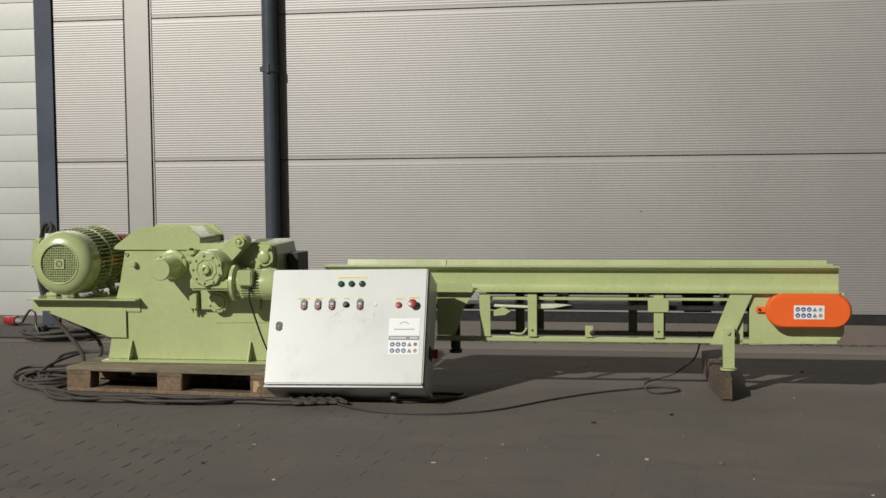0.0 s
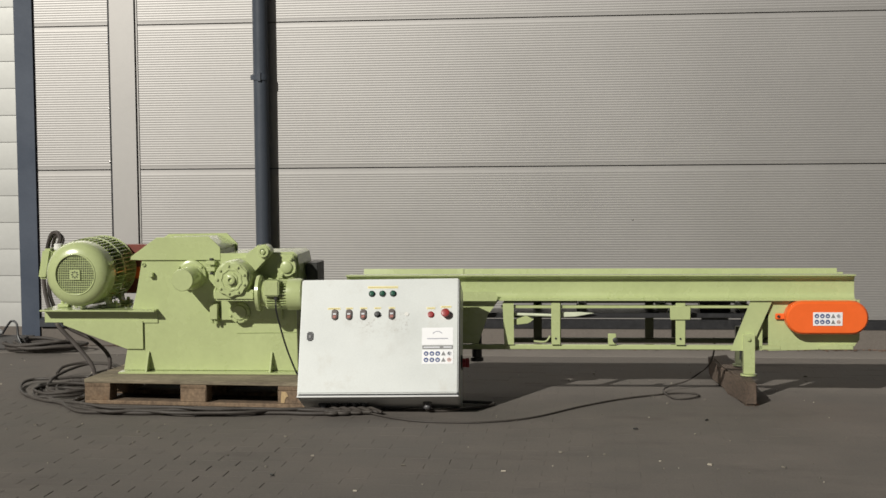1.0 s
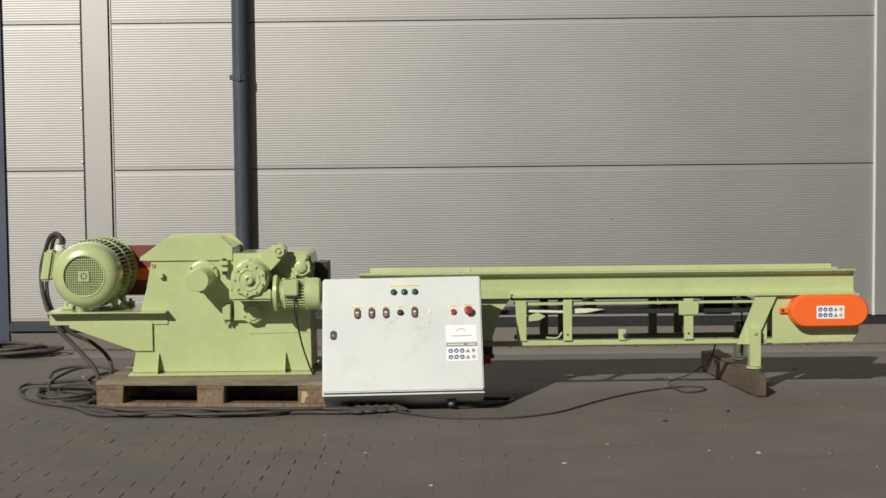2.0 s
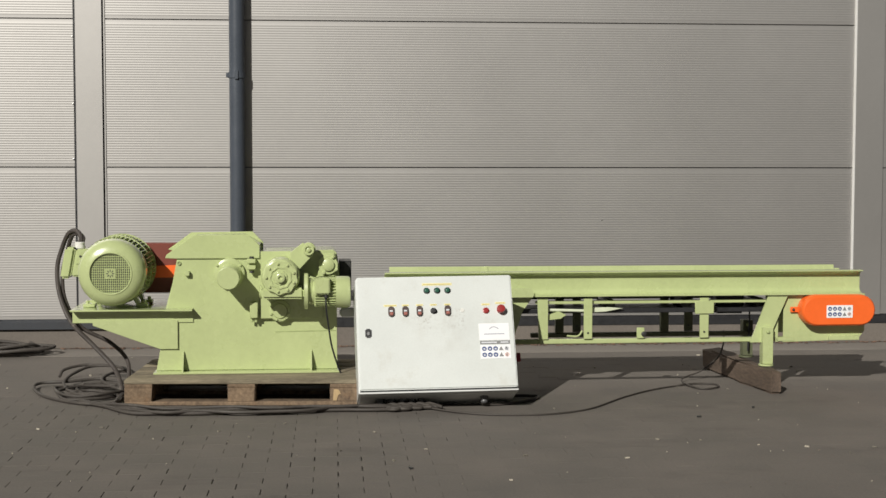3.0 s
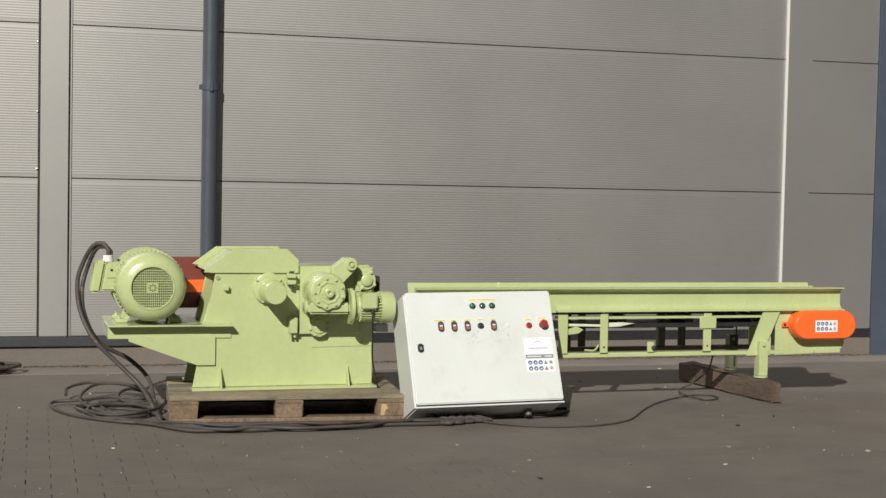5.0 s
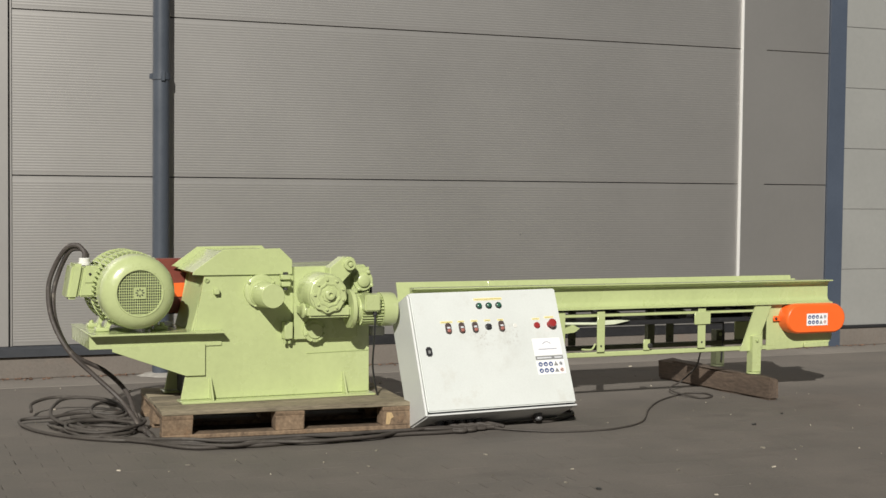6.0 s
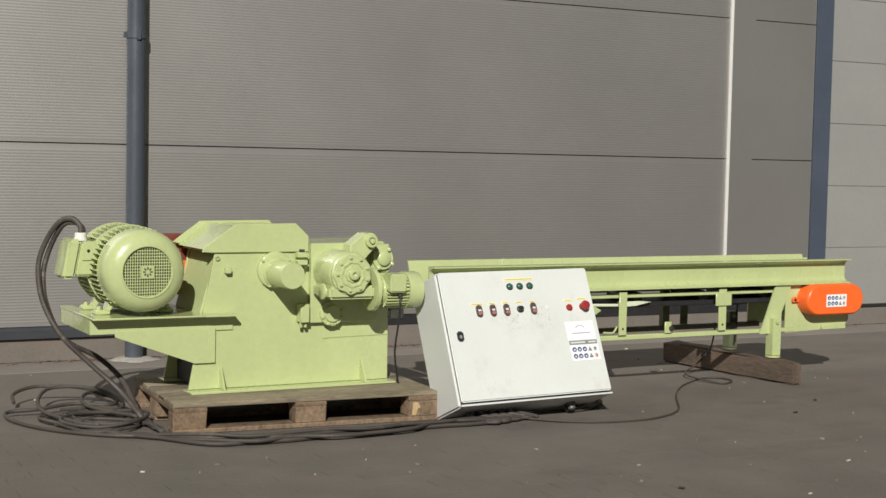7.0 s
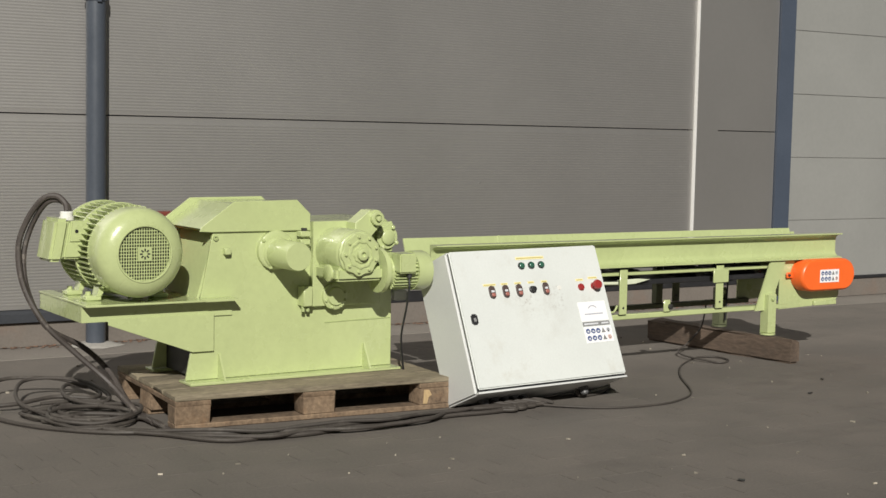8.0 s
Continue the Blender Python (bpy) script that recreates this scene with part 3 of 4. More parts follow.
# small drive motor, lying along the conveyor
MY, MZ = G - 0.125, 0.573
bm = B()
lathe(bm, (0.928, MY, MZ + 0.006), (1, 0, 0), [(0, 0.06), (0.004, 0.095), (0.022, 0.097), (0.026, 0.09), (0.028, 0.07), (0.045, 0.066), (0.05, 0.06)], 36)
feed_motor = part("feed_motor", bm, GREEN, chipper, "small green finned electric motor")
bm = B()
rod(bm, (0.97, MY, MZ), (1.11, MY, MZ), 0.066, 28)
part("motor_body", bm, GREEN, feed_motor)
for k in range(30):
    m = Matrix.Translation((0, MY, MZ)) @ Matrix.Rotation(2 * math.pi * k / 30, 4, "X")
    bm = B()
    box(bm, 0.985, 1.097, -0.0022, 0.0022, 0.064, 0.08, 0, m)
    part("cooling_fin", bm, GREEN, feed_motor)
bm = B()
lathe(bm, (1.098, MY, MZ), (1, 0, 0), [(0, 0.07), (0, 0.085), (0.06, 0.085), (0.074, 0.08), (0.078, 0.072), (0.078, 0)], 32)
part("fan_cover", bm, GREEN, feed_motor)
bm = B()
box(bm, 0.985, 1.066, MY - 0.11, MY - 0.03, 0.572, 0.655, 0.006)
part("terminal_box", bm, GREEN, feed_motor)
bm = B()
rod(bm, (1.045, MY - 0.085, 0.55), (1.045, MY - 0.085, 0.5725), 0.011, 12, 0.002)
part("cable_gland", bm, DARKSTEEL, feed_motor)
# motor shelf
SX0, SX1 = -0.305, 0.335
bm = B()
box(bm, SX0, 0.19, F - 0.075, 0.71, 0.468, 0.477, 0.002)
prism(bm, [(0.19, F - 0.075), (SX1, F - 0.075), (SX1, F - 0.001), (0.19, F - 0.001)], 0.468, 0.477, axis="z")
shelf = part("motor_shelf", bm, GREEN, chipper)
bm = B()
prism(bm, [(SX0 + 0.004, 0.402), (SX1, 0.402), (SX1, 0.4675), (SX0 + 0.004, 0.4675)], F - 0.002 - 0.006, F - 0.0015)
part("front_skirt", bm, GREEN, shelf)
bm = B()
box(bm, SX0 + 0.004, SX0 + 0.012, F - 0.0005, 0.708, 0.402, 0.4675)
part("end_skirt", bm, GREEN, shelf)
bm = B()
box(bm, SX0 + 0.004, 0.15, 0.7, 0.708, 0.402, 0.4675)
part("rear_skirt", bm, GREEN, shelf)
bm = B()
prism(bm, [(-0.195, 0.412), (-0.195, 0.388), (0.16, 0.258), (0.253, 0.258), (0.253, 0.412)], F - 0.014, F - 0.009, bevel=0.001)
part("gusset", bm, GREEN, shelf)
bm = B()
prism(bm, [(-0.195, 0.4), (0.135, 0.27), (0.135, 0.4)], BK + 0.015, BK + 0.022)
part("gusset", bm, GREEN, shelf)
# main motor, axis towards the camera side
CX, CZ = -0.085, 0.674
bm = B()
rod(bm, (CX, 0.2, CZ), (CX, 0.575, CZ), 0.15, 40, 0.01)
motor = part("main_motor", bm, GREEN, chipper, "big green electric motor with cooling fins")
NF = 50
for k in range(NF):
    a = 2 * math.pi * k / NF
    deg = math.degrees(a) % 360
    if 238 < deg < 302:
        continue
    bm = B()
    m = Matrix.Translation((CX, 0, CZ)) @ Matrix.Rotation(-a + math.pi / 2, 4, "Y")
    box(bm, -0.0022, 0.0022, 0.225, 0.545, 0.147, 0.185, 0, m)
    part("cooling_fin", bm, GREEN, motor)
bm = B()
for y in (0.555, 0.36):
    lathe(bm, (CX, y, CZ), (0, 1, 0), [(0, 0.149), (0, 0.188), (0.014, 0.188), (0.014, 0.149)], 44)
part("end_ring", bm, GREEN, motor)
bm = B()
lathe(bm, (CX, 0.235, CZ), (0, -1, 0), [(0, 0.168), (0, 0.178), (0.085, 0.178), (0.112, 0.172), (0.132, 0.157), (0.145, 0.135), (0.15, 0.115), (0.1535, 0.113), (0.1545, 0.11), (0.1535, 0.107), (0.143, 0.106), (0.138, 0.106)], 56, ends=False)
cover = part("fan_cover", bm, GREEN, motor, "rounded green fan cover")
bm = B()
rod(bm, (CX, 0.125, CZ), (CX, 0.135, CZ), 0.13, 40)
part("dark_backing", bm, BLACK, cover, "dark space behind the grille")
bm = B()
for k in range(-10, 11):
    o = k * 0.0104
    h = math.sqrt(max(0.1065 ** 2 - o * o, 0))
    box(bm, CX + o - 0.0016, CX + o + 0.0016, 0.0905, 0.0935, CZ - h, CZ + h)
for k in range(-8, 9):
    o = k * 0.0128
    h = math.sqrt(max(0.1065 ** 2 - o * o, 0))
    box(bm, CX - h, CX + h, 0.0907, 0.0933, CZ + o - 0.0018, CZ + o + 0.0018)
part("fan_grille", bm, GREEN, cover, "square mesh grille")
bm = B()
prism(bm, [(CX - 0.028, CZ - 0.028), (CX + 0.028, CZ - 0.028), (CX + 0.028, CZ + 0.028), (CX - 0.028, CZ + 0.028)], 0.084, 0.09)
part("centre_plate", bm, GREEN, cover)
for k in range(8):
    a = 2 * math.pi * k / 8
    bm = B()
    m = Matrix.Translation((CX, 0, CZ)) @ Matrix.Rotation(a, 4, "Y")
    box(bm, -0.0027, 0.0027, 0.0825, 0.0838, 0.01, 0.021, 0, m)
    part("slot", bm, BLACK, cover, "dark slot")
for x, y in ((CX - 0.14, 0.3), (CX + 0.14, 0.3), (CX - 0.14, 0.52), (CX + 0.14, 0.52)):
    bm = B()
    s = 1 if x < CX else -1
    box(bm, x - 0.032, x + 0.032, y - 0.035, y + 0.035, 0.4775, 0.497, 0.004)
    prism(bm, [(x + s * 0.015, 0.496), (x + s * 0.032, 0.496), (x + s * 0.075, 0.56), (x + s * 0.03, 0.56)], y - 0.03, y + 0.03)
    foot = part("motor_foot", bm, GREEN, motor)
    bm = B()
    bolt(bm, (x - s * 0.012, y, 0.4965), (0, 0, 1), 0.011, 0.014)
    part("bolt", bm, GREEN, foot)
# terminal box on the motor's side
bm = B()
LEAN = Matrix(((1, 0, 0.18, -0.18 * 0.74), (0, 1, 0, 0), (0, 0, 1, 0), (0, 0, 0, 1)))
box(bm, CX - 0.225, CX - 0.13, 0.33, 0.48, 0.64, 0.79, 0.008, LEAN)
tbox = part("terminal_box", bm, GREEN, motor)
bm = B()
box(bm, CX - 0.283, CX - 0.227, 0.322, 0.488, 0.63, 0.8, 0.012, LEAN)
part("box_lid", bm, GREEN, tbox)
bm = B()
prism(bm, [(CX - 0.215, 0.71), (CX - 0.15, 0.71), (CX - 0.14, 0.785), (CX - 0.205, 0.785)], 0.324, 0.3295)
part("gland_plate", bm, GREEN, tbox)
bm = B()
rod(bm, (CX - 0.19, 0.3235, 0.75), (CX - 0.19, 0.3215, 0.75), 0.007, 12)
part("hole", bm, BLACK, tbox, "dark screw hole")
bm = B()
lathe(bm, (CX - 0.205, 0.4, 0.791), (0, 0, 1), [(0, 0.03), (0.012, 0.03), (0.013, 0.026), (0.03, 0.026), (0.034, 0.022), (0.034, 0)], 12)
part("cable_gland", bm, WHITEPLASTIC, tbox, "off-white plastic cable gland")
# belt guard at the rear: dark red paints its shade, orange its lit band
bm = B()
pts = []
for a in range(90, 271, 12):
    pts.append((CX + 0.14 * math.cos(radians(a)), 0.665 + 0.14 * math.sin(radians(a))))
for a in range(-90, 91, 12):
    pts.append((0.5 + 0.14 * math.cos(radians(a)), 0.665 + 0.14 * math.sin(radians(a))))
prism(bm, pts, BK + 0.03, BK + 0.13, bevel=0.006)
guard = part("belt_guard", bm, GUARD_SHADED, chipper, "sheet metal belt guard with its shade painted dark red")
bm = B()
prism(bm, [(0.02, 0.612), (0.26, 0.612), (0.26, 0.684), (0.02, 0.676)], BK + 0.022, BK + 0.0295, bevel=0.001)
part("guard_panel", bm, ORANGE, guard, "sunlit orange band painted on the guard")

# ---- conveyor ----
conv = thing("belt_conveyor", "long light green steel belt conveyor with its leg on timber", "conveyor", pose(2.655, 0.294, -0.028, 0, 0, 1.15) @ Matrix.Diagonal((1.031, 1, 1.032, 1)))


def channel(u0, u1, v, out, z0, z1, flange, sheet=0.006):
    """A rolled channel with rounded inner corners and flanges that stand out to one side."""
    r = 0.03
    pr = []
    web = v + 0.01 * -out
    pr.append((v + out * flange, z1))
    pr.append((web, z1))
    pr.append((web, z0))
    pr.append((v + out * flange, z0))
    pr.append((v + out * flange, z0 + sheet))
    for k in range(5):
        a = radians(90 * k / 4)
        pr.append((v + out * (r - r * math.sin(a)), z0 + sheet * 1.6 + r - r * math.cos(a)))
    for k in range(5):
        a = radians(90 * k / 4)
        pr.append((v + out * (r - r * math.cos(a)), z1 - sheet * 1.6 - r + r * math.sin(a)))
    pr.append((v + out * flange, z1 - sheet))
    bm = B()
    prism(bm, pr, u0, u1, axis="x")
    return bm


part("side_channel", channel(-1.255, 1.368, 0.02, -1, 0.538, 0.672, 0.05), GREEN, conv, "long green steel side channel", angle=25)
bm = B()
prism(bm, [(0.312, 0.545), (0.318, 0.545), (0.318, 0.61), (0.344, 0.676), (0.338, 0.678), (0.312, 0.612)], -1.21, 1.335, axis="x")
part("far_side_board", bm, GREEN, conv, "outward leaning side board")
bm = B()
prism(bm, [(0.312, 0.545), (0.318, 0.545), (0.318, 0.61), (0.335, 0.656), (0.329, 0.658), (0.312, 0.612)], 1.337, 1.366, axis="x")
part("end_lip", bm, GREEN, conv)
bm = B()
prism(bm, [(0.306, 0.6), (0.311, 0.6), (0.311, 0.614), (0.3375, 0.6785), (0.333, 0.68), (0.306, 0.616)], -0.672, -0.66, axis="x")
part("joint_strap", bm, GREEN, conv)
bm = B()
box(bm, -1.25, 1.33, 0.048, 0.311, 0.553, 0.559)
part("slider_bed", bm, GREEN_DIM, conv)
bm = B()
box(bm, -1.2, 1.31, 0.07, 0.295, 0.56, 0.566, 0.001)
part("belt", bm, BLACK, conv, "black rubber belt")
bm = B()
prism(bm, [(-0.68, 0.538), (-0.462, 0.538), (-0.456, 0.556), (-0.47, 0.585), (-0.68, 0.585)], -0.046, -0.036)
part("overlap_plate", bm, GREEN, conv)
# the rear one of each pair has its shade painted in
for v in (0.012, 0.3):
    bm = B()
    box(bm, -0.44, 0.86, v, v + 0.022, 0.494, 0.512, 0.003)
    part("upper_rail", bm, GREEN if v < 0.1 else GREEN_SHADED, conv)
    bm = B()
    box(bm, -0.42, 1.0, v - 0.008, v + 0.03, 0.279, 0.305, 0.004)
    part("lower_rail", bm, GREEN if v < 0.1 else GREEN_SHADED, conv)
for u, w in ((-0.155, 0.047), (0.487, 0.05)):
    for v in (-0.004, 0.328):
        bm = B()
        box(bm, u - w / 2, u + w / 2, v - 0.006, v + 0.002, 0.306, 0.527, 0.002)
        pst = part("post", bm, GREEN if v < 0.1 else GREEN_SHADED, conv)
        bm = B()
        lathe(bm, (u, v - 0.0062, 0.339), (0, -1, 0), [(0, 0.006), (0.003, 0.005), (0.003, 0)], 8)
        part("rivet", bm, DARKSTEEL, pst)
bm = B()
box(bm, 0.433, 0.538, -0.02, -0.011, 0.438, 0.51, 0.003)
part("mounting_plate", bm, GREEN, conv)
bm = B()
prism(bm, [(-0.424, 0.306), (-0.374, 0.306), (-0.374, 0.528), (-0.432, 0.528)], -0.006, 0.002)
part("end_post", bm, GREEN, conv)
bm = B()
prism(bm, [(-0.655, 0.536), (-0.455, 0.536), (-0.51, 0.46), (-0.56, 0.31), (-0.655, 0.31)], 0.004, 0.012)
part("left_gusset", bm, GREEN, conv)
bm = B()
rod(bm, (-0.575, 0.1, 0.22), (-0.575, 0.1, 0.38), 0.026, 18)
lathe(bm, (-0.575, 0.1, 0.205), (0, 0, 1), [(0, 0), (0, 0.034), (0.02, 0.034), (0.024, 0.026)], 18)
part("rubber_buffer", bm, BLACK, conv, "black rubber buffer")
bm = B()
box(bm, -0.66, -0.42, 0.005, 0.03, 0.279, 0.305, 0.003)
part("lower_rail_end", bm, GREEN_DIM, conv)
# brace, leg, end bracket
bm = B()
prism(bm, [(0.742, 0.279), (0.839, 0.279), (0.955, 0.543), (0.845, 0.543)], -0.016, -0.007)
part("brace", bm, GREEN, conv)
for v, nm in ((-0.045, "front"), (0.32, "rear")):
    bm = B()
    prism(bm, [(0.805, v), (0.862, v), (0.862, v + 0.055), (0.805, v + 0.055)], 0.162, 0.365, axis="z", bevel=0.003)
    leg = part("leg", bm, GREEN if nm == "front" else GREEN_SHADED, conv)
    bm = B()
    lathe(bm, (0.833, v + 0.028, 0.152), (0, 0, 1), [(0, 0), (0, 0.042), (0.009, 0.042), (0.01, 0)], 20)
    part("foot_plate", bm, GREEN if nm == "front" else GREEN_SHADED, leg)
    bm = B()
    bolt(bm, (0.833, v - 0.0005, 0.34), (0, -1, 0), 0.009)
    part("bolt", bm, GREEN_DIM, leg)
bm = B()
prism(bm, [(0.868, 0.279), (0.905, 0.279), (0.905, 0.47), (0.878, 0.47)], 0.004, 0.01)
part("short_strut", bm, GREEN, conv)
bm = B()
prism(bm, [(0.935, 0.54), (0.935, 0.276), (1.19, 0.283), (1.19, 0.292), (1.365, 0.296), (1.395, 0.335), (1.395, 0.54)], 0.006, 0.014, bevel=0.001)
part("end_bracket", bm, GREEN, conv)
bm = B()
prism(bm, [(0.935, 0.54), (0.935, 0.29), (1.355, 0.304), (1.385, 0.345), (1.385, 0.54)], 0.322, 0.33, bevel=0.001)
part("far_bracket", bm, GREEN, conv)
bm = B()
box(bm, 1.19, 1.362, -0.01, 0.0055, 0.285, 0.31, 0.002)
part("take_up_bar", bm, GREEN, conv)
bm = B()
rod(bm, (1.23, 0.03, 0.468), (1.23, 0.32, 0.468), 0.055, 26)
part("end_roller", bm, DARKSTEEL, conv, "dark steel end roller")


def stadium(cx, cz, half, r, n=12):
    out = []
    for k in range(n + 1):
        a = radians(-90 + 180 * k / n)
        out.append((cx + half + r * math.cos(a), cz + r * math.sin(a)))
    for k in range(n + 1):
        a = radians(90 + 180 * k / n)
        out.append((cx - half + r * math.cos(a), cz + r * math.sin(a)))
    return out


bm = B()
ring_defs = ((0.0, 0.086), (-0.068, 0.085), (-0.079, 0.081), (-0.085, 0.074))
rings = [[bm.verts.new((a, v, b)) for a, b in stadium(1.219, 0.455, 0.122, r)] for v, r in ring_defs]
for a, b in zip(rings, rings[1:]):
    for i in range(len(a)):
        bm.faces.new((a[i], a[(i + 1) % len(a)], b[(i + 1) % len(b)], b[i]))
bm.faces.new(rings[-1])
bm.faces.new(rings[0][::-1])
bmesh.ops.translate(bm, vec=(0, 0.004, 0), verts=bm.verts)
chain_cover = part("chain_cover", bm, ORANGE, conv, "bright orange rounded chain cover")
bm = B()
box(bm, 0.968, 1.02, -0.012, -0.004, 0.441, 0.471, 0.003)
tab = part("cover_tab", bm, ORANGE, chain_cover)
bm = B()
bolt(bm, (0.985, -0.0122, 0.456), (0, -1, 0), 0.006)
part("bolt", bm, DARKSTEEL, chain_cover)


def pictogram_label(parent, x0, x1, z0, z1, y, name="safety_label"):
    """A white label with two rows of round blue signs, a yellow triangle and a pale round sign."""
    bm = B()
    box(bm, x0, x1, y - 0.0015, y, z0, z1)
    lab = part(name, bm, WHITE, parent, "white label with two rows of safety signs")
    w, h = x1 - x0, z1 - z0
    for row in range(2):
        cz = z0 + h * (0.28 + 0.44 * row)
        for col in range(5):
            cx = x0 + w * (0.13 + 0.185 * col)
            r = min(h * 0.185, w * 0.078)
            bm = B()
            if col < 3:
                lathe(bm, (cx, y - 0.0016, cz), (0, -1, 0), [(0, r), (0.0008, r), (0.0008, 0)], 14)
                part("blue_sign", bm, BLUE, lab)
                bm = B()
                box(bm, cx - r * 0.4, cx + r * 0.4, y - 0.0032, y - 0.0025, cz - r * 0.45, cz + r * 0.2)
                part("sign_figure", bm, PALEPRINT, lab)
            elif col == 3:
                prism(bm, [(cx - r, cz - r * 0.85), (cx + r, cz - r * 0.85), (cx, cz + r)], y - 0.0024, y - 0.0016)
                part("warning_triangle", bm, GREYPRINT, lab)
            else:
                lathe(bm, (cx, y - 0.0016, cz), (0, -1, 0), [(0, r), (0.0008, r), (0.0008, r * 0.72), (0, r * 0.72)], 14)
                part("ring_sign", bm, PALEPRINT if row else material("pale_red_print", (0.75, 0.58, 0.54), 0.5, bump=0), lab)
    return lab


pictogram_label(chain_cover, 1.147, 1.293, 0.417, 0.485, -0.0815)
# things under the belt
bm = B()
box(bm, 0.115, 0.157, -0.006, 0.004, 0.305, 0.365, 0.003)
tb = part("bearing_tab", bm, GREEN, conv)
bm = B()
lathe(bm, (0.152, -0.0065, 0.331), (0, -1, 0), [(0, 0.014), (0.01, 0.014), (0.012, 0.01), (0.012, 0)], 12)
part("bolt", bm, DARKSTEEL, tb)
bm = B()
rod(bm, (-0.37, 0.03, 0.462), (-0.14, 0.03, 0.455), 0.008, 12)
prism(bm, [(-0.16, 0.445), (-0.05, 0.45), (0.045, 0.468), (-0.03, 0.474), (-0.16, 0.472)], 0.024, 0.036, bevel=0.002)
part("cylinder_rod", bm, material("pale_worn_green", (0.62, 0.66, 0.5), 0.35, vary=0.1, scale=20), conv, "pale green steel rod")
bm = B()
prism(bm, [(-0.39, 0.405), (-0.3, 0.415), (-0.27, 0.435), (-0.31, 0.455), (-0.385, 0.43)], 0.02, 0.045)
part("deflector", bm, GREEN, conv)
bm = B()
tube(bm, [(-0.27, -0.004, 0.324), (-0.22, -0.006, 0.321), (-0.2, -0.002, 0.329), (-0.185, 0.0, 0.351)], 0.005, 8)
part("hook", bm, GREEN, conv)
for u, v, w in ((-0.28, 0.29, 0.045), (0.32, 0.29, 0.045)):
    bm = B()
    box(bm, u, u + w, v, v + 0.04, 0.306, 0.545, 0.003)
    part("rear_upright", bm, GREEN_SHADED, conv)
bm = B()
box(bm, 0.6, 0.76, 0.16, 0.29, 0.42, 0.535, 0.01)
part("drive_box", bm, BLACK, conv, "black drive box under the belt")
for u in (-0.02, 0.4, 0.82):
    bm = B()
    rod(bm, (u, 0.055, 0.49), (u, 0.3, 0.49), 0.028, 18)
    part("return_roller", bm, DARKSTEEL, conv)
bm = B()
box(bm, -1.1, 1.15, 0.05, 0.285, 0.44, 0.466, 0.003)
part("return_belt", bm, BLACK, conv, "black return belt")
bm = B()
prism(bm, [(0.33, 0.52), (0.36, 0.52), (0.58, 0.44), (0.56, 0.43)], 0.26, 0.27)
part("stay", bm, GREEN_DIM, conv)

# sleeper under the conveyor's legs
bm = B()
vs = box(bm, -0.055, 0.055, 0, 1.04, 0.0, 0.129, 0.012)
bmesh.ops.subdivide_edges(bm, edges=[e for e in bm.edges if abs(e.verts[0].co.y - e.verts[1].co.y) > 0.5], cuts=7)
rnd = random.Random(5)
for v in bm.verts:
    k = 0.012 if v.co.z > 0.02 else 0.0
    v.co.x += rnd.uniform(-0.008, 0.008)
    v.co.z += rnd.uniform(-k, 0)
    if v.co.y > 0.5:
        v.co.x += 0.01 * math.sin(v.co.y * 5)
    # the end by the road is split away to a narrow wedge
    v.co.x = 0.055 - (0.055 - v.co.x) * (0.52 + 0.48 * min(1.0, v.co.y / 0.45))
solo("timber_sleeper", bm, SLEEPER, "rough dark brown timber sleeper under the conveyor legs", "timber", pose(3.482, 0.075, 0, 0, 0, 2.8))

# ---- control cabinet ----
cab = thing("control_cabinet", "light grey steel control cabinet with buttons leaning back against the conveyor", "control cabinet", DOOR_AT)
bm = B()
box(bm, 0, 0.795, 0.022, 0.265, -0.018, 0.606, 0.009)
part("housing", bm, CABINET_BODY, cab)
bm = B()
box(bm, 0.008, 0.787, 0.013, 0.023, -0.008, 0.598, 0.001)
part("gasket", bm, BLACK, cab, "black door gasket")
bm = B()
box(bm, 0.004, 0.791, 0, 0.014, 0.0, 0.602, 0.0055)
door = part("cabinet_door", bm, CABINET, cab)
bm = B()
box(bm, 0.002, 0.793, 0.003, 0.022, -0.0175, -0.009, 0.001)
part("drip_edge", bm, CABINET_BODY, cab)


def knob(name, x, z, pr, mat, label="", seg=20):
    bm = B()
    lathe(bm, (x, -0.0002, z), (0, -1, 0), pr, seg)
    return part(name, bm, mat, door, label)


for x in (0.357, 0.41, 0.463):
    lamp = knob("signal_lamp", x, 0.522, [(0, 0.0165), (0.006, 0.016), (0.007, 0.013)], BLACK, "green signal lamp in a dark ring")
    knob("lamp_lens", x, 0.522, [(0.005, 0.0135), (0.012, 0.012), (0.016, 0.006), (0.0165, 0)], LENS_GREEN)
for x in (0.175, 0.246, 0.317, 0.459):
    bm = B()
    prism(bm, stadium(0, 0, 0.013, 0.0155, 8), -0.009, -0.0002, bevel=0.002)
    bmesh.ops.transform(bm, matrix=Matrix.Translation((x, 0, 0.412)) @ Matrix.Rotation(radians(90), 4, "Y"), verts=bm.verts)
    sw = part("double_button", bm, SWITCH, door, "oval double push button, red and pale")
    bm = B()
    box(bm, x - 0.0085, x + 0.0085, -0.013, -0.0092, 0.391, 0.407, 0.003)
    part("red_half", bm, PINK, sw)
    bm = B()
    box(bm, x - 0.008, x + 0.008, -0.0115, -0.0092, 0.409, 0.4185, 0.001)
    part("white_lens", bm, PALEPRINT, sw)
knob("selector", 0.388, 0.412, [(0, 0.0165), (0.006, 0.016), (0.008, 0.012), (0.02, 0.011), (0.021, 0)], BLACK, "small black selector switch")
knob("blank_plug", 0.534, 0.412, [(0, 0.011), (0.003, 0.01), (0.003, 0)], WHITEPLASTIC, "pale blanking plug")
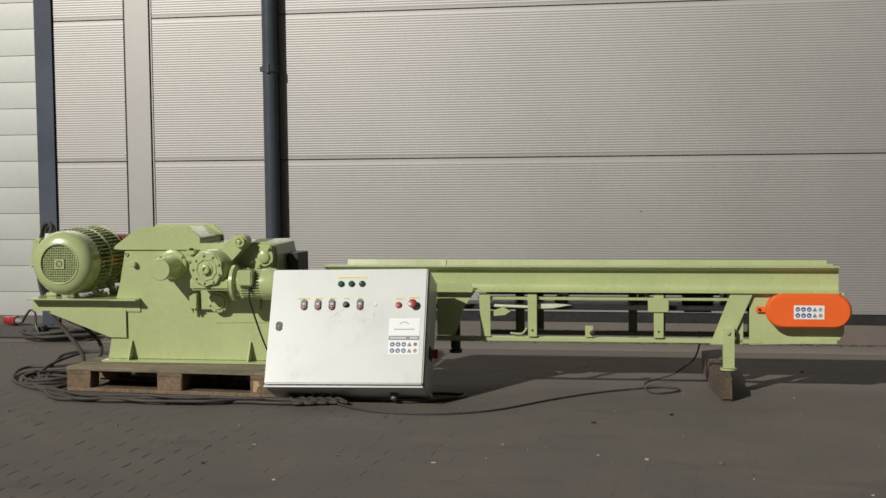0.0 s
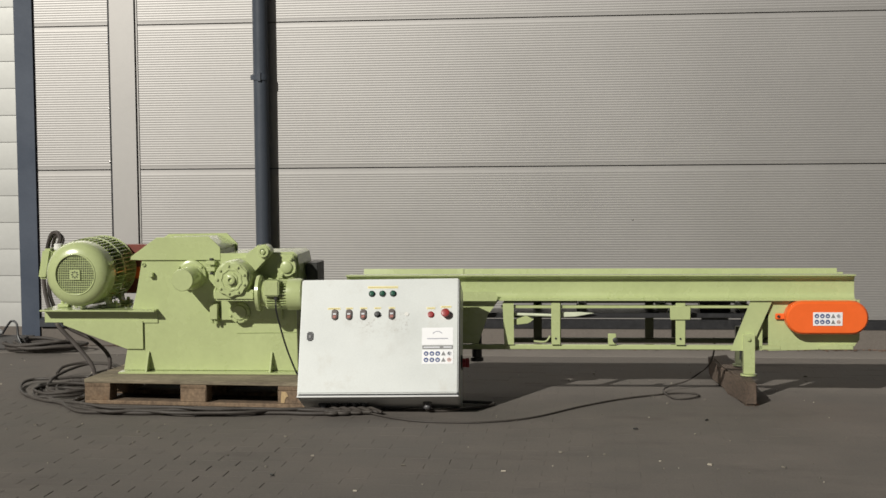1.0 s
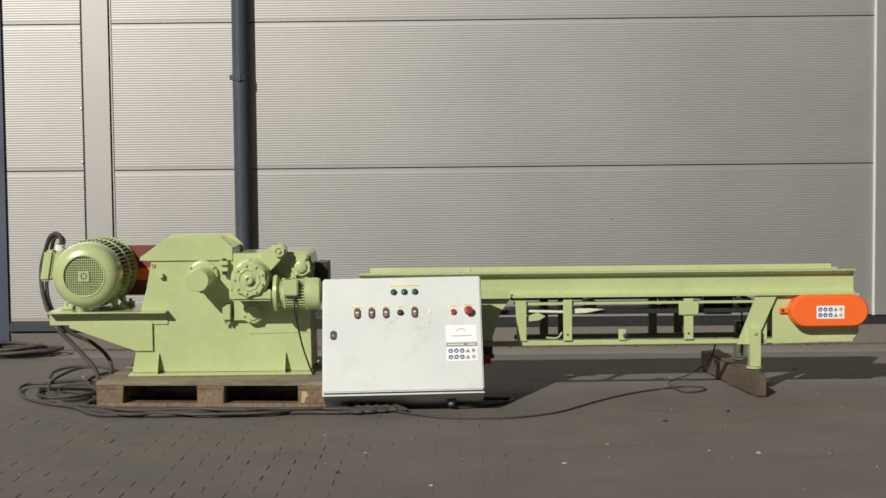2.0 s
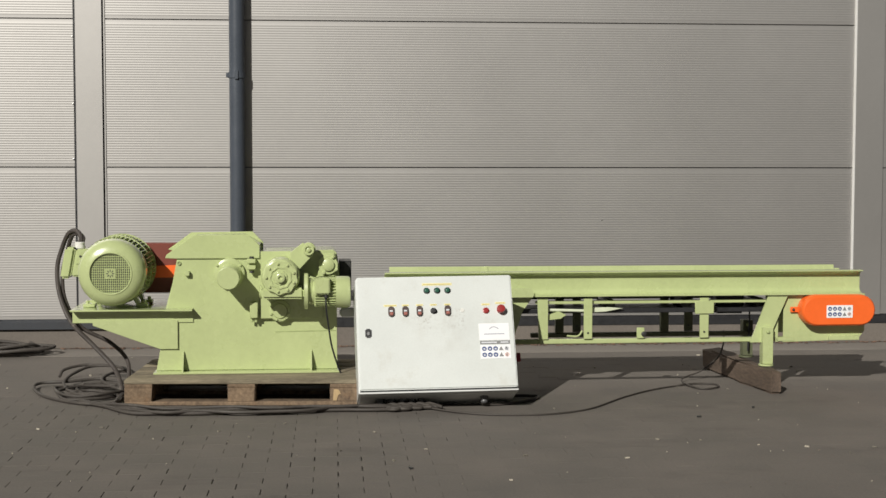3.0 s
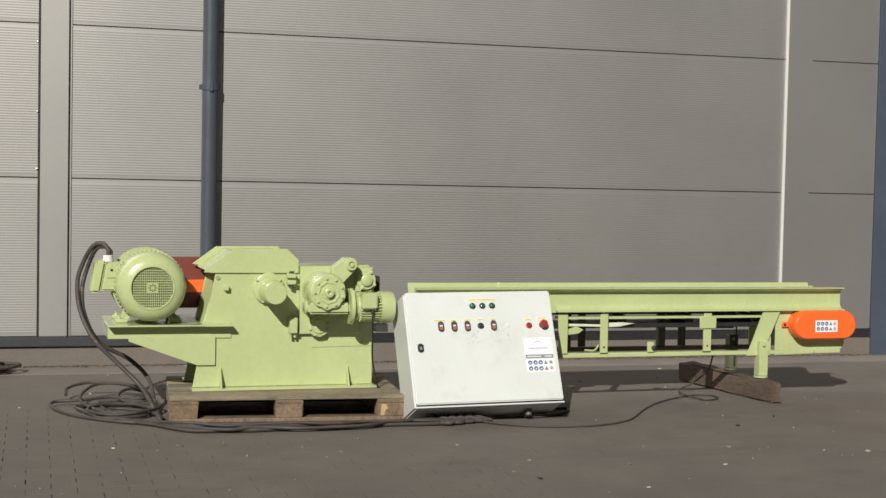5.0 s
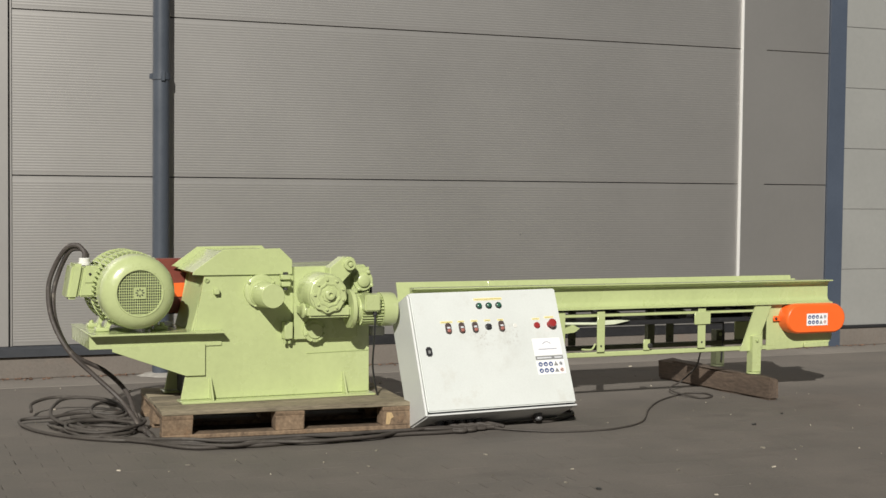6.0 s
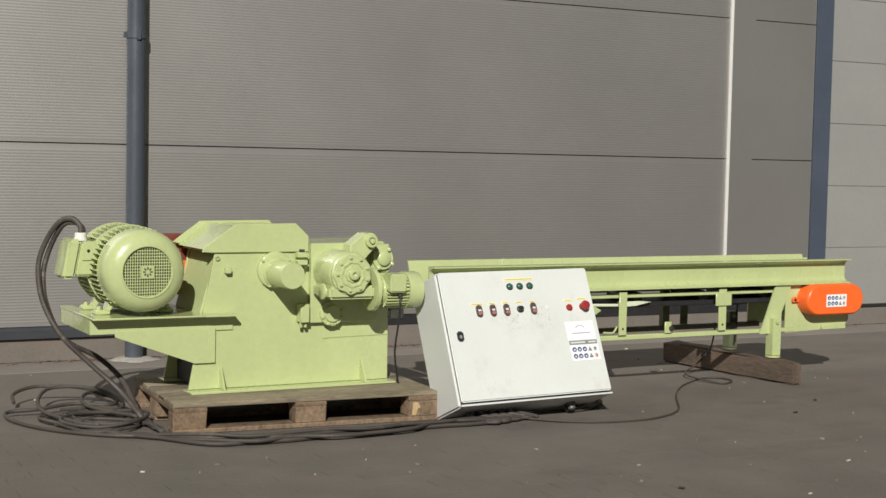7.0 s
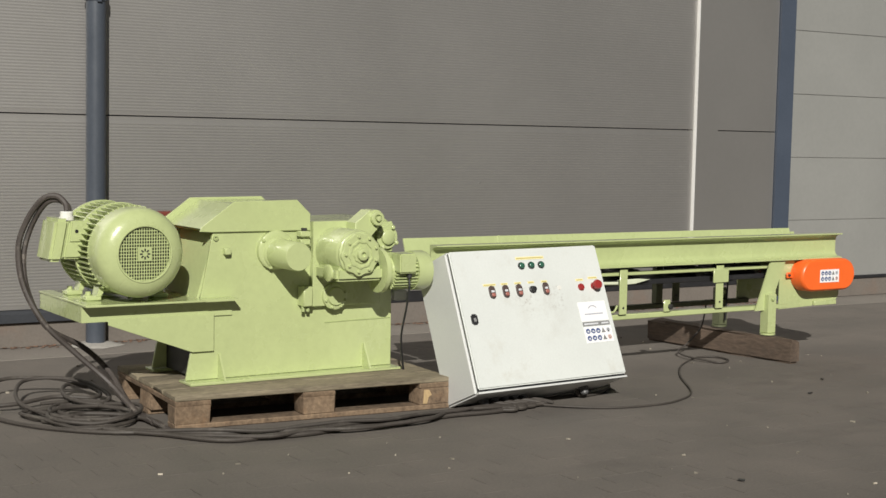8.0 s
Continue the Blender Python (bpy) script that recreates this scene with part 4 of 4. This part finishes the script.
knob("red_button", 0.653, 0.408, [(0, 0.0165), (0.006, 0.016), (0.007, 0.0125), (0.011, 0.012), (0.012, 0)], RED, "round red push button")
knob("emergency_stop", 0.727, 0.409, [(0, 0.018), (0.012, 0.016), (0.018, 0.011), (0.021, 0.021), (0.03, 0.0225), (0.037, 0.019), (0.04, 0)], RED, "red mushroom emergency stop")
for x0, x1, z0, z1 in ((0.335, 0.487, 0.549, 0.564), (0.138, 0.203, 0.439, 0.451), (0.229, 0.265, 0.44, 0.451), (0.3, 0.336, 0.44, 0.451), (0.371, 0.405, 0.44, 0.451),
                       (0.443, 0.475, 0.44, 0.451), (0.632, 0.674, 0.436, 0.448), (0.702, 0.754, 0.442, 0.454)):
    bm = B()
    zm, zh = (z0 + z1) / 2, (z1 - z0) * 0.45
    z0, z1 = zm - zh, zm + zh
    box(bm, x0, x1, -0.0015, -0.0001, z0, z1)
    lab = part("yellow_label", bm, YELLOW, door, "yellow label strip")
    bm = B()
    box(bm, x0 + 0.004, x1 - 0.004, -0.0022, -0.0016, (z0 + z1) / 2 - 0.002, (z0 + z1) / 2 + 0.002)
    part("print_bar", bm, DULLPRINT, lab)
bm = B()
box(bm, 0.041, 0.071, -0.006, -0.0001, 0.276, 0.322, 0.006)
lock = part("door_lock", bm, BLACK, door, "black quarter turn lock")
bm = B()
box(bm, 0.05, 0.062, -0.009, -0.0062, 0.288, 0.305, 0.002)
part("lock_insert", bm, GREYPRINT, lock)
# maker's plate: plain shapes, a grey bar, safety signs
bm = B()
box(bm, 0.611, 0.764, -0.0012, -0.0001, 0.249, 0.339)
plate = part("maker_plate", bm, WHITE, door, "white maker's plate with a pale arc")
bm = B()
for k in range(7):
    a0, a1 = radians(35 + 110 * k / 7), radians(35 + 110 * (k + 1) / 7)
    o = [(0.687 + r * math.cos(a), 0.292 + r * math.sin(a)) for r, a in ((0.0255, a0), (0.0295, a0), (0.0295, a1), (0.0255, a1))]
    prism(bm, o, -0.0019, -0.0013)
box(bm, 0.637, 0.739, -0.0019, -0.0013, 0.279, 0.284)
part("logo_shape", bm, material("mid_grey_print", (0.36, 0.36, 0.42), 0.5, bump=0), plate)
bm = B()
box(bm, 0.614, 0.764, -0.0013, -0.0001, 0.227, 0.246)
bar = part("type_bar", bm, GREYPRINT, door, "grey bar with pale print")
bm = B()
box(bm, 0.62, 0.699, -0.002, -0.0014, 0.233, 0.24)
box(bm, 0.717, 0.757, -0.002, -0.0014, 0.233, 0.24)
part("print_bar", bm, PALEPRINT, bar)
pictogram_label(door, 0.613, 0.766, 0.15, 0.224, -0.0001)
for x in (0.112, 0.165, 0.222, 0.27, 0.318):
    bm = B()
    r = 0.02 if x < 0.2 else 0.016
    lathe(bm, (x, 0.14, -0.0175), (0, 0, -1), [(0, r * 1.2), (0.01, r * 1.2), (0.011, r), (0.034, r), (0.042, r * 0.75), (0.045, r * 0.6), (0.045, 0)], 10)
    part("cable_gland", bm, GLAND_GREY, cab)
bm = B()
lathe(bm, (0.632, 0.12, -0.0175), (0, 0, -1), [(0, 0.022), (0.01, 0.022), (0.011, 0.018), (0.03, 0.018), (0.036, 0.012), (0.036, 0)], 12)
part("cable_gland", bm, GLAND_GREY, cab)
bm = B()
box(bm, 0.7952, 0.803, 0.11, 0.175, 0.16, 0.225, 0.003)
isolator = part("isolator", bm, BLACK, cab, "red rotary isolator on a dark plate")
bm = B()
lathe(bm, (0.8032, 0.142, 0.192), (1, 0, 0), [(0, 0.024), (0.012, 0.022), (0.014, 0.02), (0.014, 0)], 20)
box(bm, 0.816, 0.836, 0.136, 0.148, 0.168, 0.216, 0.003)
part("isolator_knob", bm, RED, isolator)


# ---- cables ----
def cable(name, points, r, label, category="cable", mat=RUBBER, steps=8):
    bm = B()
    tube(bm, points, r, 8, steps)
    return solo(name, bm, mat, label, category)


cable("motor_cable", [(-0.297, 0.37, 0.832), (-0.297, 0.39, 0.862), (-0.325, 0.42, 0.892), (-0.373, 0.45, 0.877), (-0.42, 0.5, 0.79), (-0.45, 0.515, 0.68), (-0.435, 0.5, 0.53),
                      (-0.365, 0.46, 0.38), (-0.24, 0.44, 0.25), (-0.12, 0.38, 0.13), (-0.06, 0.22, 0.03), (-0.055, 0.05, 0.02)], 0.0125, "thick worn grey motor cable arching to the ground", mat=HOSE)
cable("motor_cable", [(-0.286, 0.38, 0.832), (-0.286, 0.4, 0.855), (-0.314, 0.43, 0.876), (-0.358, 0.46, 0.859), (-0.398, 0.52, 0.76), (-0.425, 0.53, 0.64), (-0.41, 0.52, 0.5),
                      (-0.33, 0.53, 0.35), (-0.17, 0.56, 0.255), (-0.07, 0.52, 0.15), (-0.05, 0.3, 0.035), (-0.055, -0.1, 0.02)], 0.0115, "thick worn grey motor cable arching to the ground", mat=HOSE)
cable("feed_motor_cable", [(1.043, -0.053, 0.561), (1.043, -0.054, 0.51), (1.052, -0.02, 0.43), (1.07, 0.05, 0.3), (1.1, 0.09, 0.19), (1.12, 0.11, 0.136)], 0.0048,
      "thin black cable hanging from the feed motor", mat=BLACK)
# the coil: springy open loops, and a flatter bundle under them
loops = [(-0.5, 0.8, 0.03), (-0.485, 0.88, 0.06), (-0.37, 0.96, 0.075), (-0.2, 0.92, 0.07), (-0.09, 0.84, 0.05), (-0.05, 0.7, 0.03), (-0.12, 0.6, 0.03), (-0.26, 0.66, 0.035),
         (-0.43, 0.6, 0.03), (-0.56, 0.6, 0.025), (-0.585, 0.5, 0.02), (-0.53, 0.33, 0.012), (-0.42, 0.14, 0.012), (-0.24, -0.03, 0.012), (-0.08, -0.08, 0.014), (-0.04, 0.04, 0.02),
         (-0.1, 0.2, 0.024), (-0.24, 0.3, 0.026), (-0.345, 0.28, 0.026), (-0.41, 0.46, 0.03), (-0.43, 0.58, 0.04), (-0.405, 0.72, 0.06), (-0.33, 0.85, 0.08), (-0.2, 0.83, 0.085),
         (-0.09, 0.72, 0.07), (-0.06, 0.55, 0.04), (-0.14, 0.45, 0.03), (-0.22, 0.56, 0.04), (-0.215, 0.7, 0.05), (-0.15, 0.82, 0.055), (-0.07, 0.8, 0.04)]
cable("cable_coil", loops, 0.0088, "tangled coil of thick grey black cable beside the pallet", "cable coil", steps=8)
rnd = random.Random(11)
loops = []
for k in range(6):
    cx, cy = -0.22 + rnd.uniform(-0.05, 0.03), 0.36 + rnd.uniform(-0.12, 0.16)
    rx, ry, tilt = rnd.uniform(0.1, 0.2), rnd.uniform(0.14, 0.3), rnd.uniform(-0.5, 0.5)
    for j in range(8):
        a = 2 * math.pi * j / 8 + k * 0.5
        px, py = rx * math.cos(a) * rnd.uniform(0.85, 1.1), ry * math.sin(a) * rnd.uniform(0.85, 1.1)
        x, y = cx + px * math.cos(tilt) - py * math.sin(tilt), cy + px * math.sin(tilt) + py * math.cos(tilt)
        loops.append((min(x, -0.035), y, 0.011 + 0.011 * (k % 4) * rnd.uniform(0.4, 1.0)))
cable("cable_coil", loops, 0.008, "flat tangle of thinner grey cable beside the pallet", "cable coil", steps=6)
rnd = random.Random(4)
for k in range(5):
    start = (-0.3 + 0.06 * k, 0.1 - 0.07 * k, 0.014)
    pts = [(-0.42 + 0.05 * k, 0.3 - 0.08 * k, 0.014), start]
    for j in range(1, 9):
        u = j / 8
        x = -0.12 + 1.42 * u
        y = -0.27 - 0.1 * math.sin(math.pi * min(u * 1.15, 1)) + rnd.uniform(-0.035, 0.035) - 0.012 * k + 0.05 - 0.07 * u
        pts.append((x, min(y, -0.09 - 0.07 * x), 0.013 + 0.014 * (k % 3) * rnd.uniform(0.5, 1.0)))
    gx = 1.32 + 0.05 * k
    pts += [(gx + 0.07, -0.36 + 0.02 * k, 0.016), (gx + 0.11, -0.3, 0.018), (gx + 0.04, -0.24, 0.028), tuple(DOOR_AT @ Vector((0.112 + 0.0515 * k, 0.14, -0.07))), tuple(DOOR_AT @ Vector((0.112 + 0.0515 * k, 0.14, -0.045)))]
    cable("supply_cable", pts, 0.0082 + 0.001 * (k % 2), "grey black cable running along the pallet to the cabinet glands")
cable("conveyor_cable", [(1.5, -0.17, 0.03), (1.58, -0.3, 0.012), (1.8, -0.46, 0.007), (2.03, -0.5, 0.006), (2.2, -0.47, 0.006), (2.4, -0.34, 0.006), (2.64, 0.0, 0.006),
                         (2.83, 0.22, 0.006), (2.99, 0.35, 0.006), (3.15, 0.44, 0.007), (3.25, 0.41, 0.008), (3.24, 0.3, 0.008), (3.14, 0.245, 0.007), (3.085, 0.34, 0.014),
                         (3.075, 0.47, 0.02), (3.12, 0.56, 0.028), (3.21, 0.6, 0.05), (3.28, 0.61, 0.094), (3.33, 0.615, 0.137), (3.355, 0.62, 0.198), (3.36, 0.615, 0.252), (3.355, 0.61, 0.29)],
      0.0048, "thin dark cable looping over the ground to the conveyor")
cable("cabinet_cable", [(1.845, -0.19, 0.035), (1.87, -0.2, 0.012), (2.0, -0.17, 0.01), (2.13, -0.07, 0.01), (2.18, 0.02, 0.012), (2.12, 0.05, 0.012), (2.0, 0.06, 0.012)], 0.0085,
      "short thick dark cable beside the cabinet")
cable("hanging_cable", [(3.505, 0.6, 0.43), (3.508, 0.605, 0.36), (3.505, 0.605, 0.27), (3.5, 0.605, 0.17)], 0.005, "short dark cable hanging below the conveyor", mat=BLACK)
rnd = random.Random(8)
loops = []
for k in range(6):
    cx, cy = -1.08 + rnd.uniform(-0.05, 0.05), 1.98 + rnd.uniform(-0.03, 0.03)
    rx, ry = rnd.uniform(0.2, 0.3), rnd.uniform(0.1, 0.17)
    for j in range(9):
        a = 2 * math.pi * j / 9 + k * 0.3
        loops.append((cx + rx * math.cos(a), min(cy + ry * math.sin(a), 2.17), 0.016 + 0.013 * k * rnd.uniform(0.5, 1.0)))
cable("cable_coil", loops, 0.011, "flat coil of dark cable on the apron by the wall", "cable coil", steps=6)
# kerb block with the plugs on it
bm = B()
box(bm, -1.85, -1.2, 1.99, 2.2, 0.0045, 0.085, 0.01)
solo("kerb_block", bm, material("dark_stone", (0.09, 0.085, 0.082), 0.85, vary=0.25, scale=9, bump=0.4), "dark stone kerb block lying by the wall", "kerb block")
plug = thing("power_plug", "red and grey industrial power plug lying on the kerb block", "power plug", pose(-1.53, 2.09, 0.1225, 0, 92, -12))
bm = B()
lathe(bm, (0, 0, 0.0), (0, 0, 1), [(0, 0), (0, 0.028), (0.05, 0.03), (0.055, 0.034), (0.1, 0.034), (0.102, 0)], 18)
part("plug_body", bm, RED, plug)
bm = B()
lathe(bm, (0, 0, 0.1025), (0, 0, 1), [(0, 0.024), (0.03, 0.02), (0.05, 0.012), (0.05, 0)], 14)
part("plug_grip", bm, GREYPRINT, plug)
cable("plug_cable", [(-1.382, 2.06, 0.118), (-1.35, 2.05, 0.16), (-1.31, 2.04, 0.2), (-1.27, 2.03, 0.18), (-1.24, 1.98, 0.1), (-1.2, 1.96, 0.03)], 0.008, "thin dark cable from the plug to the coil", mat=BLACK)

# small litter on the paving: chips of wood, pale crumbs, leaves
rnd = random.Random(21)
bm = B()
for k in range(170):
    x, y = rnd.uniform(-1.8, 4.6), rnd.uniform(-2.2, 1.8)
    if -0.1 < x < 2.2 and -0.45 < y < 1.0:
        continue
    s = 0.002 + 0.009 * rnd.random() ** 2.5
    m = Matrix.Translation((x, y, 0.003)) @ Matrix.Rotation(rnd.uniform(0, 6.3), 4, "Z") @ Matrix.Rotation(rnd.uniform(-0.3, 0.3), 4, "X")
    box(bm, -s, s, -s * 0.4, s * 0.4, -0.002, 0.002 + s * 0.2, 0, m)
solo("litter", bm, material("pale_and_dark_litter", (0.3, 0.27, 0.22), 0.8, vary=0.5, scale=30, island=1.6), "scattered pale chips and crumbs on the paving", "litter", kind="stuff")
bm = B()
for k in range(620):
    x, y = rnd.uniform(-2.2, 6.0), WALL_Y - 0.012 - abs(rnd.gauss(0, 0.035))
    s = rnd.uniform(0.003, 0.011)
    m = Matrix.Translation((x, y, 0.008)) @ Matrix.Rotation(rnd.uniform(0, 6.3), 4, "Z") @ Matrix.Rotation(rnd.uniform(-0.4, 0.4), 4, "X")
    box(bm, -s, s, -s * 0.5, s * 0.5, -0.0015, 0.0015 + s * 0.15, 0, m)
solo("leaf_litter", bm, material("dry_brown_leaves", (0.15, 0.09, 0.062), 0.85, vary=0.4, scale=30, island=1.4), "dry reddish brown leaf litter along the foot of the wall", "leaf litter", kind="stuff")
bm = B()
for k, (x, y) in enumerate(((2.9, -0.6), (3.25, -0.35), (1.4, -1.7))):
    m = Matrix.Translation((x, y, 0.006)) @ Matrix.Rotation(k * 1.1, 4, "Z")
    box(bm, -0.012, 0.012, -0.005, 0.005, -0.003, 0.004, 0.002, m)
solo("dark_chips", bm, DARKSTEEL, "dark bits of bark lying on the paving", "bark chips", kind="stuff")

# ---- paving: 20 x 10 cm blocks in stretcher bond, parallel to the wall ----
pave = thing("pavement", "dusty grey concrete block paving in stretcher bond", "pavement", pose(0, 0, 0), kind="structure")


def paver_verts(gap, drop):
    a, b = 0.1 - gap / 2, 0.05 - gap / 30
    c, d = min(0.003, gap), min(0.0004, gap / 10)
    top = [(-a + c, -b + d, 0), (a - c, -b + d, 0), (a - c, b - d, 0), (-a + c, b - d, 0)]
    rim = [(-a, -b, -d), (a, -b, -d), (a, b, -d), (-a, b, -d)]
    low = [(-a, -b, drop), (a, -b, drop), (a, b, drop), (-a, b, drop)]
    faces = [(0, 1, 2, 3)] + [(4 + i, 4 + (i + 1) % 4, (i + 1) % 4, i) for i in range(4)] + [(8 + i, 8 + (i + 1) % 4, 4 + (i + 1) % 4, 4 + i) for i in range(4)]
    return top + rim + low, faces


kinds = []
for gap in (0.0008, 0.0026, 0.005):
    vs, fs = paver_verts(gap, -0.013)
    me = bpy.data.meshes.new("paver")
    me.from_pydata(vs, [], fs)
    me.materials.append(PAVER)
    kinds.append(me)
rnd = random.Random(33)
far_v, far_f = [], []
PY1 = APRON_Y - 0.05
for r in range(85):
    y = PY1 - 0.1 * r
    for c in range(-26, 46):
        x = 0.2 * c + (0.1 if r % 2 else 0.0)
        near = -0.85 < x < 2.65 and -1.9 < y < -0.3
        tilt = rnd.uniform(-0.0006, 0.0006)
        if near:
            ob = new("paver", kinds[min(2, max(0, int(3.2 * (0.5 + 0.6 * noise.noise((x * 1.3, y * 1.3, 1.0)) - max(0.0, x - 1.2) * 0.5) - 0.25 + rnd.uniform(-1.1, 1.1))))])
            ob.matrix_world = pose(x, y, tilt, rnd.uniform(-0.05, 0.05), rnd.uniform(-0.08, 0.08), rnd.uniform(-0.2, 0.2))
            ob.parent = pave
        else:
            fill = 0.5 - max(0.0, y + 0.3) * 0.5 + 0.5 * noise.noise((x * 0.6, y * 0.6, 3.0)) - max(0.0, min(1.0, (x - 0.8) / 1.2))
            vs, fs = paver_verts(0.0006 + 0.005 * max(fill, 0.0), -0.013)
            k = len(far_v)
            far_v += [(x + a, y + b, z + tilt * 0.7) for a, b, z in vs]
            far_f += [tuple(k + i for i in f) for f in fs]
me = bpy.data.meshes.new("paver_field")
me.from_pydata(far_v, [], far_f)
me.materials.append(PAVER_FAR)
field = new("paver_field", me)
field.parent = pave
tagged(field, "grey concrete pavers further off", kind="stuff")
